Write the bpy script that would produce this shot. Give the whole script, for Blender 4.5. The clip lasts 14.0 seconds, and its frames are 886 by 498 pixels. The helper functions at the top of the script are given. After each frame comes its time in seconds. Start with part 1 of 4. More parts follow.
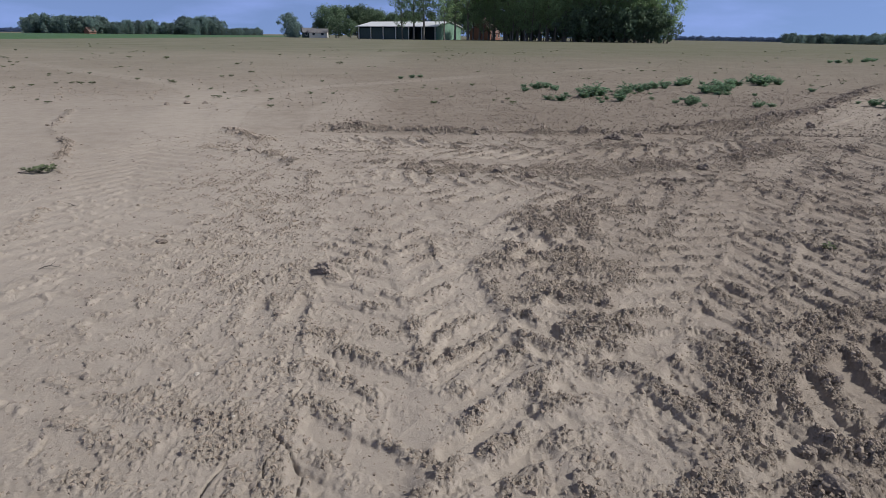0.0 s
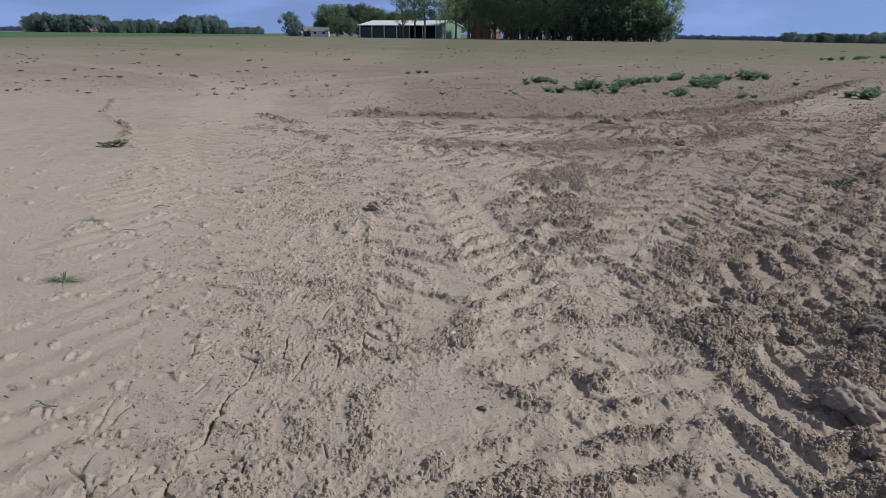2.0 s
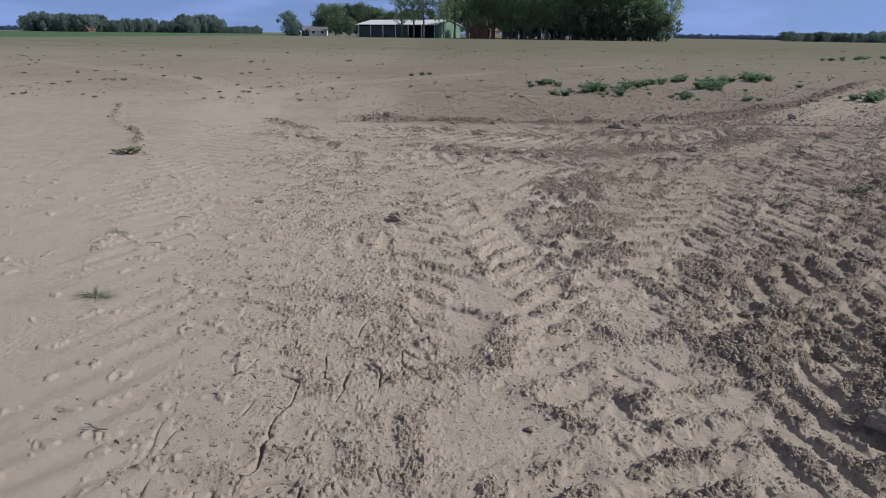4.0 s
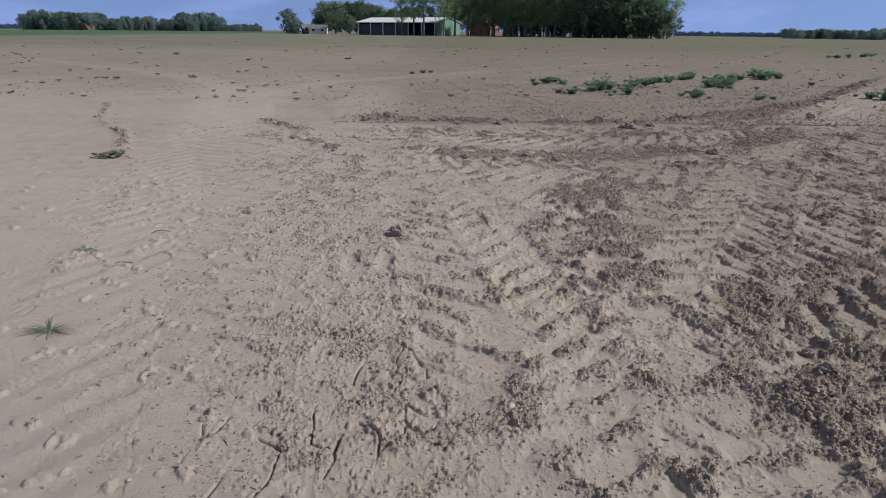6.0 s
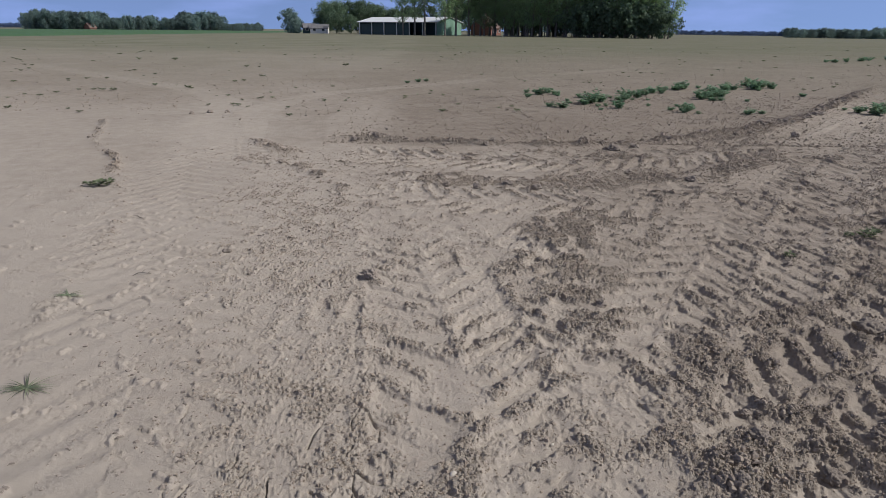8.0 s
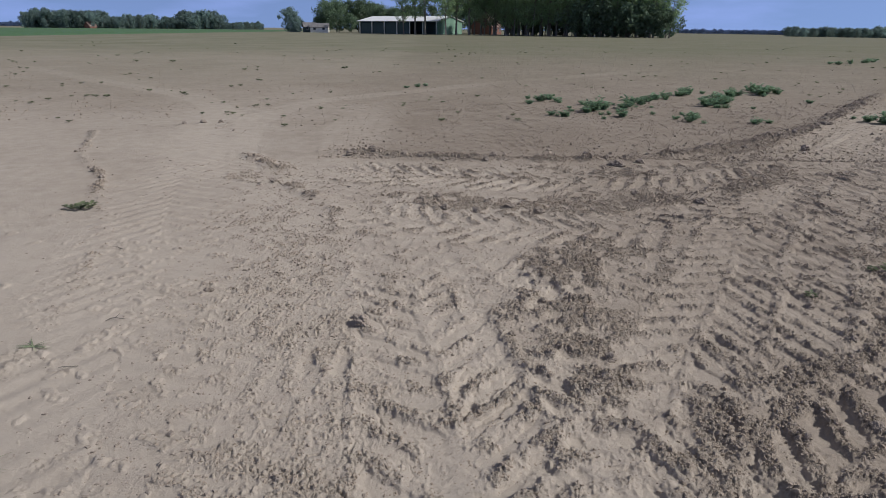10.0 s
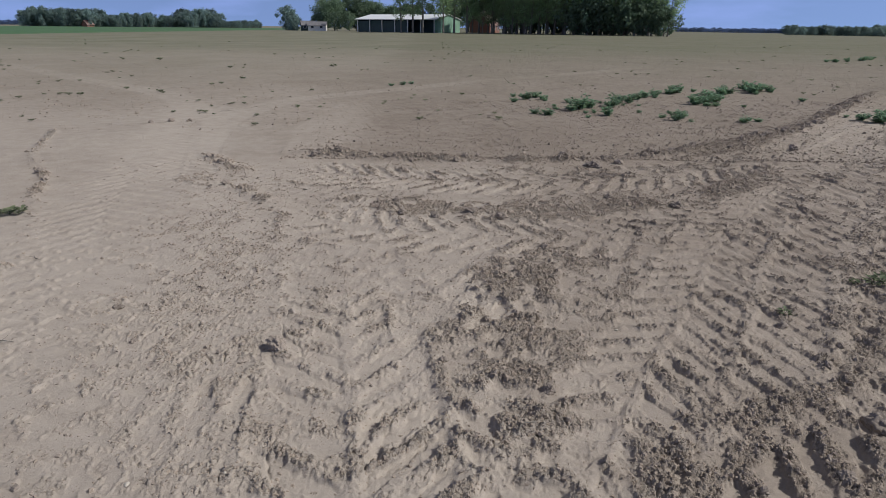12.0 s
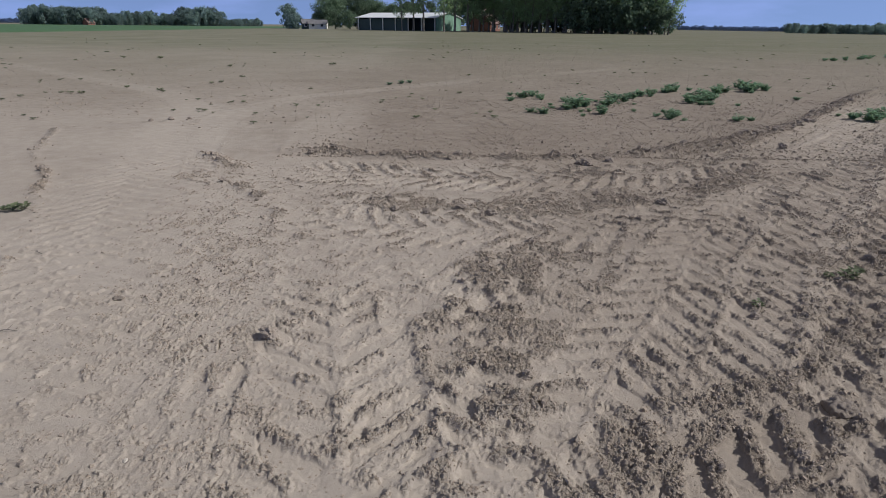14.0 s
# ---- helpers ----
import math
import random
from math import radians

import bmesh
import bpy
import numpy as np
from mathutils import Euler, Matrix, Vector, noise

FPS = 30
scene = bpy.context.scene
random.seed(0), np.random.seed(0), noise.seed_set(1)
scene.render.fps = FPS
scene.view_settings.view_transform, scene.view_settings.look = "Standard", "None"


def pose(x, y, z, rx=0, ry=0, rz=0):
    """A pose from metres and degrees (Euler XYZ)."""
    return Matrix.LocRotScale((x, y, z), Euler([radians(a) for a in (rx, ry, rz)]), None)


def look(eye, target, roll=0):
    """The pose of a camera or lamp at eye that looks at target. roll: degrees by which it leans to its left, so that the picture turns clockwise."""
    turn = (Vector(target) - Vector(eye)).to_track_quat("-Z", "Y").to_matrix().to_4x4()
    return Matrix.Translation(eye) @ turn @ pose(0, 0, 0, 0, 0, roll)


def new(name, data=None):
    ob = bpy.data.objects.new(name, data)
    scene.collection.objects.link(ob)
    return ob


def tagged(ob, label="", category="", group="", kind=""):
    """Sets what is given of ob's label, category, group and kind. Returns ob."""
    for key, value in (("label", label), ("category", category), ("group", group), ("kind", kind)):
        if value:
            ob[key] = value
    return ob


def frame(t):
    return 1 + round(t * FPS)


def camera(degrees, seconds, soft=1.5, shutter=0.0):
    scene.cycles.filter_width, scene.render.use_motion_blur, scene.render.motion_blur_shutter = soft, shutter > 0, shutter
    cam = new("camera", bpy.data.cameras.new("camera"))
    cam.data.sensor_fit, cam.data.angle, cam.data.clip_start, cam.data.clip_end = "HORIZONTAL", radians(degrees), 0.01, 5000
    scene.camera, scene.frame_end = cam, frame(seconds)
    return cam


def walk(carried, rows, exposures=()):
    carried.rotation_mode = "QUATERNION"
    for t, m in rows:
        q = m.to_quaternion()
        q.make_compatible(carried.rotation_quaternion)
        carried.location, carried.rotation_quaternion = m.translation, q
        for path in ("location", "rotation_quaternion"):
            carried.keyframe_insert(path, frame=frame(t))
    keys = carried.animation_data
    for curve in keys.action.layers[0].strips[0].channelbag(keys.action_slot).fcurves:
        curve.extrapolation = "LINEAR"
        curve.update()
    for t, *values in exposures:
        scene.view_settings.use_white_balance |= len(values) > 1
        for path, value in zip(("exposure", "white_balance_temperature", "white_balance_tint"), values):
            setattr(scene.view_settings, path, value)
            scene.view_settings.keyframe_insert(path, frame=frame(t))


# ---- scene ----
cam = camera(75.0, 14.0, 0.55)
PATH = [
    (0, (-0.031, 0.199, 1.289), (-0.018, 2.075, 0.596), 0.6),
    (0.5, (-0.225, -0.183, 1.249), (-0.212, 1.692, 0.555), 0.5),
    (1, (-0.186, -0.457, 1.212), (-0.18, 1.418, 0.517), 0.6),
    (1.5, (-0.119, -0.714, 1.222), (-0.112, 1.162, 0.527), 0.6),
    (2, (-0.199, -0.871, 1.236), (-0.187, 1.004, 0.54), 0.6),
    (2.5, (-0.254, -0.938, 1.257), (-0.241, 0.937, 0.561), 0.6),
    (3, (-0.241, -0.983, 1.302), (-0.225, 0.892, 0.604), 0.6),
    (3.5, (-0.334, -0.945, 1.324), (-0.317, 0.93, 0.626), 0.6),
    (6, (-0.408, -0.406, 1.291), (-0.392, 1.466, 0.586), 0.5),
    (6.5, (-0.308, -0.368, 1.323), (-0.294, 1.504, 0.619), 0.5),
    (7, (-0.248, -0.379, 1.382), (-0.236, 1.491, 0.675), 0.5),
    (7.5, (-0.215, -0.425, 1.484), (-0.203, 1.445, 0.775), 0.5),
    (8, (-0.197, -0.427, 1.625), (-0.186, 1.444, 0.916), 0.5),
    (8.5, (-0.233, -0.417, 1.795), (-0.224, 1.452, 1.085), 0.5),
    (11, (0.023, 0.385, 1.795), (0.034, 2.252, 1.08), 0.5),
    (11.5, (0.175, 0.54, 1.768), (0.188, 2.407, 1.051), 0.5),
    (12, (0.256, 0.362, 1.738), (0.268, 2.229, 1.021), 0.5),
    (12.5, (0.239, 0.171, 1.778), (0.249, 2.037, 1.059), 0.5),
    (13, (0.154, 0.096, 1.797), (0.164, 1.961, 1.077), 0.5),
    (13.5, (0.062, 0.151, 1.765), (0.072, 2.017, 1.045), 0.5),
    (14, (0.351, 0.208, 1.765), (0.36, 2.073, 1.043), 0.5),
]
walk(cam, [(t, look(eye, target, roll)) for t, eye, target, roll in PATH])

# ---- light ----
SUN_EL, SUN_AZ = radians(42), radians(97)
world = bpy.data.worlds.new("world")
scene.world = world
world.use_nodes = True
wn, wl = world.node_tree.nodes, world.node_tree.links
sky = wn.new("ShaderNodeTexSky")
sky.sky_type, sky.sun_disc = "NISHITA", False
sky.sun_elevation, sky.sun_rotation = SUN_EL, SUN_AZ
sky.air_density, sky.dust_density, sky.ozone_density = 1.0, 0.1, 4.0
coord = wn.new("ShaderNodeTexCoord")
lift = wn.new("ShaderNodeVectorMath")
lift.inputs[1].default_value = (0, 0, 0.3)
wl.new(coord.outputs["Generated"], lift.inputs[0])
wl.new(lift.outputs[0], sky.inputs["Vector"])
cloud = wn.new("ShaderNodeTexNoise")
cloud.inputs["Scale"].default_value, cloud.inputs["Detail"].default_value = 5.0, 6.0
squash = wn.new("ShaderNodeMapping")
squash.inputs["Scale"].default_value = (1, 1, 4.5)
wl.new(coord.outputs["Generated"], squash.inputs["Vector"])
wl.new(squash.outputs[0], cloud.inputs["Vector"])
cramp = wn.new("ShaderNodeMapRange")
cramp.inputs["From Min"].default_value, cramp.inputs["From Max"].default_value = 0.45, 0.75
cramp.inputs["To Min"].default_value, cramp.inputs["To Max"].default_value = 0.3, 0.7
wl.new(cloud.outputs["Fac"], cramp.inputs["Value"])
cmix = wn.new("ShaderNodeMix")
cmix.data_type = "RGBA"
cmix.inputs[7].default_value = (3.6, 4.8, 10.2, 1)
wl.new(cramp.outputs[0], cmix.inputs[0])
wl.new(sky.outputs[0], cmix.inputs[6])
split = wn.new("ShaderNodeSeparateXYZ")
wl.new(coord.outputs["Generated"], split.inputs[0])
rise = wn.new("ShaderNodeMapRange")
for key, val in (("From Min", 0.1), ("From Max", 0.5), ("To Min", 0.0), ("To Max", 0.75)):
    rise.inputs[key].default_value = val
wl.new(split.outputs["Z"], rise.inputs["Value"])
high = wn.new("ShaderNodeMix")
high.data_type = "RGBA"
high.inputs[7].default_value = (1.7, 1.58, 1.46, 1)
wl.new(rise.outputs[0], high.inputs[0])
wl.new(cmix.outputs[2], high.inputs[6])
wl.new(high.outputs[2], wn["Background"].inputs["Color"])
wn["Background"].inputs["Strength"].default_value = 0.098
sun = new("sun", bpy.data.lights.new("sun", "SUN"))
sun.data.energy, sun.data.angle, sun.data.color = 3.65, radians(0.6), (1.0, 0.96, 0.91)
sun.matrix_world = look((math.sin(SUN_AZ) * 60, math.cos(SUN_AZ) * 60, math.tan(SUN_EL) * 60), (0, 0, 0))
scene.view_settings.exposure = 0.0


# ---- materials ----
def material(name, rough=0.9, metal=0.0):
    m = bpy.data.materials.new(name)
    m.use_nodes = True
    n = m.node_tree.nodes
    b = n["Principled BSDF"]
    b.inputs["Roughness"].default_value, b.inputs["Metallic"].default_value = rough, metal
    b.inputs["Specular IOR Level"].default_value = 0.25
    return m, n, m.node_tree.links, b


def varied(name, a, b, scale=3.0, rough=0.85, bump=0.3, dist=0.01, per=0.0, stretch=(1, 1, 1), metal=0.0):
    """Two colours mixed by noise at two scales, with a bump; per: how far objects differ."""
    m, n, l, p = material(name, rough, metal)
    tc, mp = n.new("ShaderNodeTexCoord"), n.new("ShaderNodeMapping")
    mp.inputs["Scale"].default_value = stretch
    l.new(tc.outputs["Object"], mp.inputs["Vector"])
    n1, n2 = n.new("ShaderNodeTexNoise"), n.new("ShaderNodeTexNoise")
    n1.inputs["Scale"].default_value, n2.inputs["Scale"].default_value = scale, scale * 9
    n1.inputs["Detail"].default_value, n2.inputs["Detail"].default_value = 4, 3
    add = n.new("ShaderNodeMath")
    add.operation = "ADD"
    for k in (n1, n2):
        l.new(mp.outputs[0], k.inputs["Vector"])
    l.new(n1.outputs["Fac"], add.inputs[0])
    l.new(n2.outputs["Fac"], add.inputs[1])
    mr = n.new("ShaderNodeMapRange")
    mr.inputs["From Min"].default_value, mr.inputs["From Max"].default_value = 0.7, 1.3
    l.new(add.outputs[0], mr.inputs["Value"])
    mix = n.new("ShaderNodeMix")
    mix.data_type = "RGBA"
    mix.inputs[6].default_value, mix.inputs[7].default_value = (*a, 1), (*b, 1)
    l.new(mr.outputs[0], mix.inputs[0])
    out = mix.outputs[2]
    if per:
        oi, hs, mv = n.new("ShaderNodeObjectInfo"), n.new("ShaderNodeHueSaturation"), n.new("ShaderNodeMapRange")
        mv.inputs["To Min"].default_value, mv.inputs["To Max"].default_value = 1 - per, 1 + per
        l.new(oi.outputs["Random"], mv.inputs["Value"])
        l.new(mv.outputs[0], hs.inputs["Value"])
        l.new(out, hs.inputs["Color"])
        out = hs.outputs[0]
    l.new(out, p.inputs["Base Color"])
    if bump:
        bp = n.new("ShaderNodeBump")
        bp.inputs["Strength"].default_value, bp.inputs["Distance"].default_value = bump, dist
        l.new(n2.outputs["Fac"], bp.inputs["Height"])
        l.new(bp.outputs[0], p.inputs["Normal"])
    return m


def leaf_material(name, a, b, scale=0.8, trans=0.25, spread=0.45, per=0.15):
    m = varied(name, a, b, scale, 0.6, 0.0, per=per)
    n, l = m.node_tree.nodes, m.node_tree.links
    p, o = n["Principled BSDF"], n["Material Output"]
    geo, hs = n.new("ShaderNodeNewGeometry"), n.new("ShaderNodeHueSaturation")
    mv = n.new("ShaderNodeMapRange")
    mv.inputs["To Min"].default_value, mv.inputs["To Max"].default_value = 1 - spread, 1 + spread
    l.new(geo.outputs["Random Per Island"], mv.inputs["Value"])
    l.new(mv.outputs[0], hs.inputs["Value"])
    src = p.inputs["Base Color"].links[0].from_socket
    l.new(src, hs.inputs["Color"])
    l.new(hs.outputs[0], p.inputs["Base Color"])
    tr, mx = n.new("ShaderNodeBsdfTranslucent"), n.new("ShaderNodeMixShader")
    l.new(hs.outputs[0], tr.inputs["Color"])
    mx.inputs[0].default_value = trans
    l.new(p.outputs[0], mx.inputs[1])
    l.new(tr.outputs[0], mx.inputs[2])
    l.new(mx.outputs[0], o.inputs["Surface"])
    return m


PALE, MOIST = (0.425, 0.376, 0.324), (0.24, 0.201, 0.167)


def soil_material():
    m, n, l, p = material("field_soil", 0.95)
    p.inputs["Specular IOR Level"].default_value = 0.12
    tc = n.new("ShaderNodeTexCoord")

    def noise_tex(scale, detail=4.0, rough=0.6):
        k = n.new("ShaderNodeTexNoise")
        k.inputs["Scale"].default_value, k.inputs["Detail"].default_value, k.inputs["Roughness"].default_value = scale, detail, rough
        l.new(tc.outputs["Object"], k.inputs["Vector"])
        return k.outputs["Fac"]

    def ranged(v, a, b, c=0.0, d=1.0):
        k = n.new("ShaderNodeMapRange")
        for key, val in zip(("From Min", "From Max", "To Min", "To Max"), (a, b, c, d)):
            k.inputs[key].default_value = val
        l.new(v, k.inputs["Value"])
        return k.outputs[0]

    def mixed(f, a, b):
        k = n.new("ShaderNodeMix")
        k.data_type = "RGBA"
        for sock, v in ((k.inputs[6], a), (k.inputs[7], b)):
            if isinstance(v, tuple):
                sock.default_value = (*v, 1)
            else:
                l.new(v, sock)
        l.new(f, k.inputs[0])
        return k.outputs[2]

    def maths(op, a, b):
        k = n.new("ShaderNodeMath")
        k.operation = op
        for sock, v in zip(k.inputs, (a, b)):
            if isinstance(v, float):
                sock.default_value = v
            else:
                l.new(v, sock)
        return k.outputs[0]

    dry, crop = n.new("ShaderNodeAttribute"), n.new("ShaderNodeAttribute")
    dry.attribute_name, crop.attribute_name = "dry", "crop"
    big, mid, fine = noise_tex(0.7), noise_tex(5.0), noise_tex(70.0, 5.0, 0.7)
    f = maths("ADD", dry.outputs["Fac"], ranged(mid, 0.3, 0.7, -0.18, 0.18))
    f = maths("ADD", f, ranged(fine, 0.3, 0.7, -0.12, 0.12))
    f = maths("ADD", f, ranged(big, 0.3, 0.7, -0.1, 0.1))
    col = mixed(f, MOIST, PALE)
    tint = mixed(ranged(noise_tex(1.7), 0.4, 0.7), col, (0.31, 0.272, 0.232))
    col = mixed(ranged(big, 0.45, 0.75, 0.0, 0.35), col, tint)
    # the young crop closes over the soil away from the headland
    green = maths("MULTIPLY", crop.outputs["Fac"], ranged(noise_tex(0.12, 6.0, 0.7), 0.3, 0.7, 0.55, 1.0))
    col = mixed(green, col, (0.125, 0.14, 0.084))
    l.new(col, p.inputs["Base Color"])
    amount = n.new("ShaderNodeAttribute")
    amount.attribute_name = "crumb"
    warp = n.new("ShaderNodeTexNoise")
    warp.inputs["Scale"].default_value, warp.inputs["Detail"].default_value = 60.0, 3.0
    l.new(tc.outputs["Object"], warp.inputs["Vector"])
    shift = n.new("ShaderNodeVectorMath")
    shift.operation = "MULTIPLY_ADD"
    shift.inputs[1].default_value = (0.018, 0.018, 0.018)
    l.new(warp.outputs["Color"], shift.inputs[0])
    l.new(tc.outputs["Object"], shift.inputs[2])

    def grains(scale, wide):
        k = n.new("ShaderNodeTexVoronoi")
        k.feature = "DISTANCE_TO_EDGE"
        k.inputs["Scale"].default_value = scale
        l.new(shift.outputs[0], k.inputs["Vector"])
        return ranged(k.outputs["Distance"], 0.0, wide, 0.0, 1.0)

    lumps = maths("MULTIPLY", maths("ADD", grains(42.0, 0.22), maths("MULTIPLY", grains(95.0, 0.25), 0.45)), ranged(amount.outputs["Fac"], 0.12, 0.8, 0.0, 0.62))
    h = maths("ADD", ranged(noise_tex(140.0, 6.0, 0.8), 0, 1, 0, 0.7), ranged(noise_tex(28.0, 6.0, 0.75), 0, 1, 0, 0.6))
    h = maths("MULTIPLY", h, ranged(amount.outputs["Fac"], 0.0, 0.6, 0.55, 1.0))
    h = maths("ADD", h, lumps)
    bp = n.new("ShaderNodeBump")
    bp.inputs["Strength"].default_value, bp.inputs["Distance"].default_value = 1.0, 0.013
    l.new(h, bp.inputs["Height"])
    l.new(bp.outputs[0], p.inputs["Normal"])
    return m


SOIL = soil_material()
CLOD = varied("clod_soil", (0.245, 0.209, 0.178), (0.335, 0.291, 0.25), 14.0, 0.95, 0.45, 0.008, per=0.15)
CLOD_MOIST = varied("moist_clod_soil", (0.26, 0.217, 0.178), (0.36, 0.308, 0.255), 14.0, 0.95, 0.5, 0.008, per=0.12)
LEAF_POTATO = leaf_material("potato_leaf", (0.14, 0.25, 0.15), (0.25, 0.37, 0.24), 4.0, 0.4)
LEAF_WEED = leaf_material("weed_leaf", (0.11, 0.14, 0.08), (0.18, 0.21, 0.12), 6.0, 0.3)
GRASS = leaf_material("dry_grass", (0.17, 0.22, 0.14), (0.28, 0.31, 0.2), 12.0, 0.3)
STEM = varied("green_stem", (0.1, 0.14, 0.05), (0.16, 0.17, 0.07), 8.0, 0.7, 0.0)
LEAF_POPLAR = leaf_material("poplar_leaf", (0.2, 0.3, 0.165), (0.36, 0.48, 0.25), 0.25, 0.55, 0.35)
LEAF_DARK = leaf_material("oak_leaf", (0.11, 0.175, 0.12), (0.19, 0.265, 0.165), 0.25, 0.5, 0.3, 0.25)
# distance haze is mixed into this leaf colour: paler and bluer green
LEAF_FAR_HAZE = leaf_material("hazed_distant_leaf", (0.17, 0.25, 0.25), (0.26, 0.35, 0.31), 0.1, 0.6, 0.12, 0.3)
# blue here is painted-in air haze over the horizon trees, not leaf colour
LEAF_HORIZON_HAZE = leaf_material("hazed_horizon_leaf", (0.12, 0.18, 0.31), (0.17, 0.24, 0.39), 0.15, 0.55, 0.1)
BARK = varied("bark", (0.14, 0.125, 0.105), (0.3, 0.28, 0.25), 2.0, 0.9, 0.6, 0.03, stretch=(1, 1, 0.2))
CROP = varied("green_crop", (0.05, 0.115, 0.05), (0.085, 0.16, 0.075), 0.5, 0.8, 0.5, 0.05)
SHEET_GREEN = varied("green_sheet", (0.22, 0.38, 0.29), (0.29, 0.46, 0.36), 0.4, 0.5, 0.1, stretch=(1, 1, 0.2))
SHEET_DARK = varied("dark_sheet", (0.04, 0.07, 0.075), (0.06, 0.09, 0.09), 0.4, 0.6, 0.1)
ROOF_WHITE = varied("pale_roof", (0.62, 0.66, 0.68), (0.76, 0.79, 0.8), 0.3, 0.45, 0.1)
WHITE = varied("white_paint", (0.66, 0.66, 0.64), (0.8, 0.8, 0.78), 1.0, 0.5, 0.1)
BRICK = varied("red_brick", (0.17, 0.085, 0.068), (0.25, 0.13, 0.1), 1.5, 0.9, 0.3)
TILE_RED = varied("red_roof_tile", (0.15, 0.1, 0.088), (0.2, 0.135, 0.118), 1.2, 0.8, 0.4)
TILE_GREY = varied("grey_roof_tile", (0.12, 0.12, 0.13), (0.22, 0.22, 0.23), 1.2, 0.8, 0.4)
GLASS_DARK = varied("window_glass", (0.02, 0.025, 0.03), (0.04, 0.05, 0.06), 0.5, 0.1, 0.0)


# ---- numbers for relief ----
def lattice(ix, iy, seed):
    h = (ix.astype(np.int64) * 374761393 + iy.astype(np.int64) * 668265263 + seed * 144665) & 0xFFFFFFFF
    h = ((h ^ (h >> 13)) * 1274126177) & 0xFFFFFFFF
    h = ((h ^ (h >> 16)) * 2246822519) & 0xFFFFFFFF
    return ((h ^ (h >> 15)) & 0xFFFFFF) / float(0x1000000)


def vnoise(x, y, seed=0):
    ix, iy = np.floor(x), np.floor(y)
    fx, fy = x - ix, y - iy
    fx, fy = fx * fx * (3 - 2 * fx), fy * fy * (3 - 2 * fy)
    a, b = lattice(ix, iy, seed), lattice(ix + 1, iy, seed)
    c, d = lattice(ix, iy + 1, seed), lattice(ix + 1, iy + 1, seed)
    return (a + (b - a) * fx + (c - a) * fy + (a - b - c + d) * fx * fy) * 2 - 1


def fbm(x, y, seed=0, octaves=3):
    v, amp = np.zeros_like(x), 0.5
    for k in range(octaves):
        v += amp * vnoise(x, y, seed + 17 * k)
        x, y, amp = x * 2.03 + 3.1, y * 2.03 - 1.7, amp * 0.5
    return v


def cells(x, y, seed=0):
    """Nearest and second nearest distance to scattered points, and the nearest point's own number."""
    ix, iy = np.floor(x), np.floor(y)
    f1, f2, own = np.full_like(x, 9.0), np.full_like(x, 9.0), np.zeros_like(x)
    for dx in (-1, 0, 1):
        for dy in (-1, 0, 1):
            cx, cy = ix + dx, iy + dy
            d = np.hypot(cx + lattice(cx, cy, seed) - x, cy + lattice(cx, cy, seed + 5) - y)
            near = d < f1
            f2 = np.where(near, f1, np.minimum(f2, d))
            own = np.where(near, lattice(cx, cy, seed + 9), own)
            f1 = np.where(near, d, f1)
    return f1, f2, own


def step(a, b, v):
    t = np.clip((v - a) / (b - a), 0, 1)
    return t * t * (3 - 2 * t)


def spline(points, n=14):
    p = np.array(points, float)
    p = np.vstack([2 * p[0] - p[1], p, 2 * p[-1] - p[-2]])
    t = np.linspace(0, 1, n, endpoint=False)[:, None]
    out = []
    for a, b, c, d in zip(p[:-3], p[1:-2], p[2:-1], p[3:]):
        out.append(0.5 * (2 * b + (c - a) * t + (2 * a - 5 * b + 4 * c - d) * t ** 2 + (3 * b - a - 3 * c + d) * t ** 3))
    return np.vstack(out + [p[-2:-1]])


class Line:
    """A curve on the ground; near() gives the way along it and the distance to its right."""

    def __init__(self, points):
        self.p = spline(points)
        self.d = np.diff(self.p, axis=0)
        self.n = np.hypot(self.d[:, 0], self.d[:, 1])
        self.s = np.concatenate([[0], np.cumsum(self.n)])

    def near(self, x, y, reach):
        lo, hi = self.p.min(0) - reach, self.p.max(0) + reach
        idx = np.nonzero((x > lo[0]) & (x < hi[0]) & (y > lo[1]) & (y < hi[1]))[0]
        if not len(idx):
            return idx, idx.astype(float), idx.astype(float)
        best, along, side = np.full(len(idx), 1e9), np.zeros(len(idx)), np.zeros(len(idx))
        px, py = x[idx], y[idx]
        for (ax, ay), (dx, dy), n, s in zip(self.p[:-1], self.d, self.n, self.s):
            t = np.clip(((px - ax) * dx + (py - ay) * dy) / n ** 2, 0, 1)
            ox, oy = px - ax - t * dx, py - ay - t * dy
            d = np.hypot(ox, oy)
            k = d < best
            best = np.where(k, d, best)
            along = np.where(k, s + t * n, along)
            side = np.where(k, np.sign(ox * dy - oy * dx) * d, side)
        k = best < reach
        return idx[k], along[k], side[k]


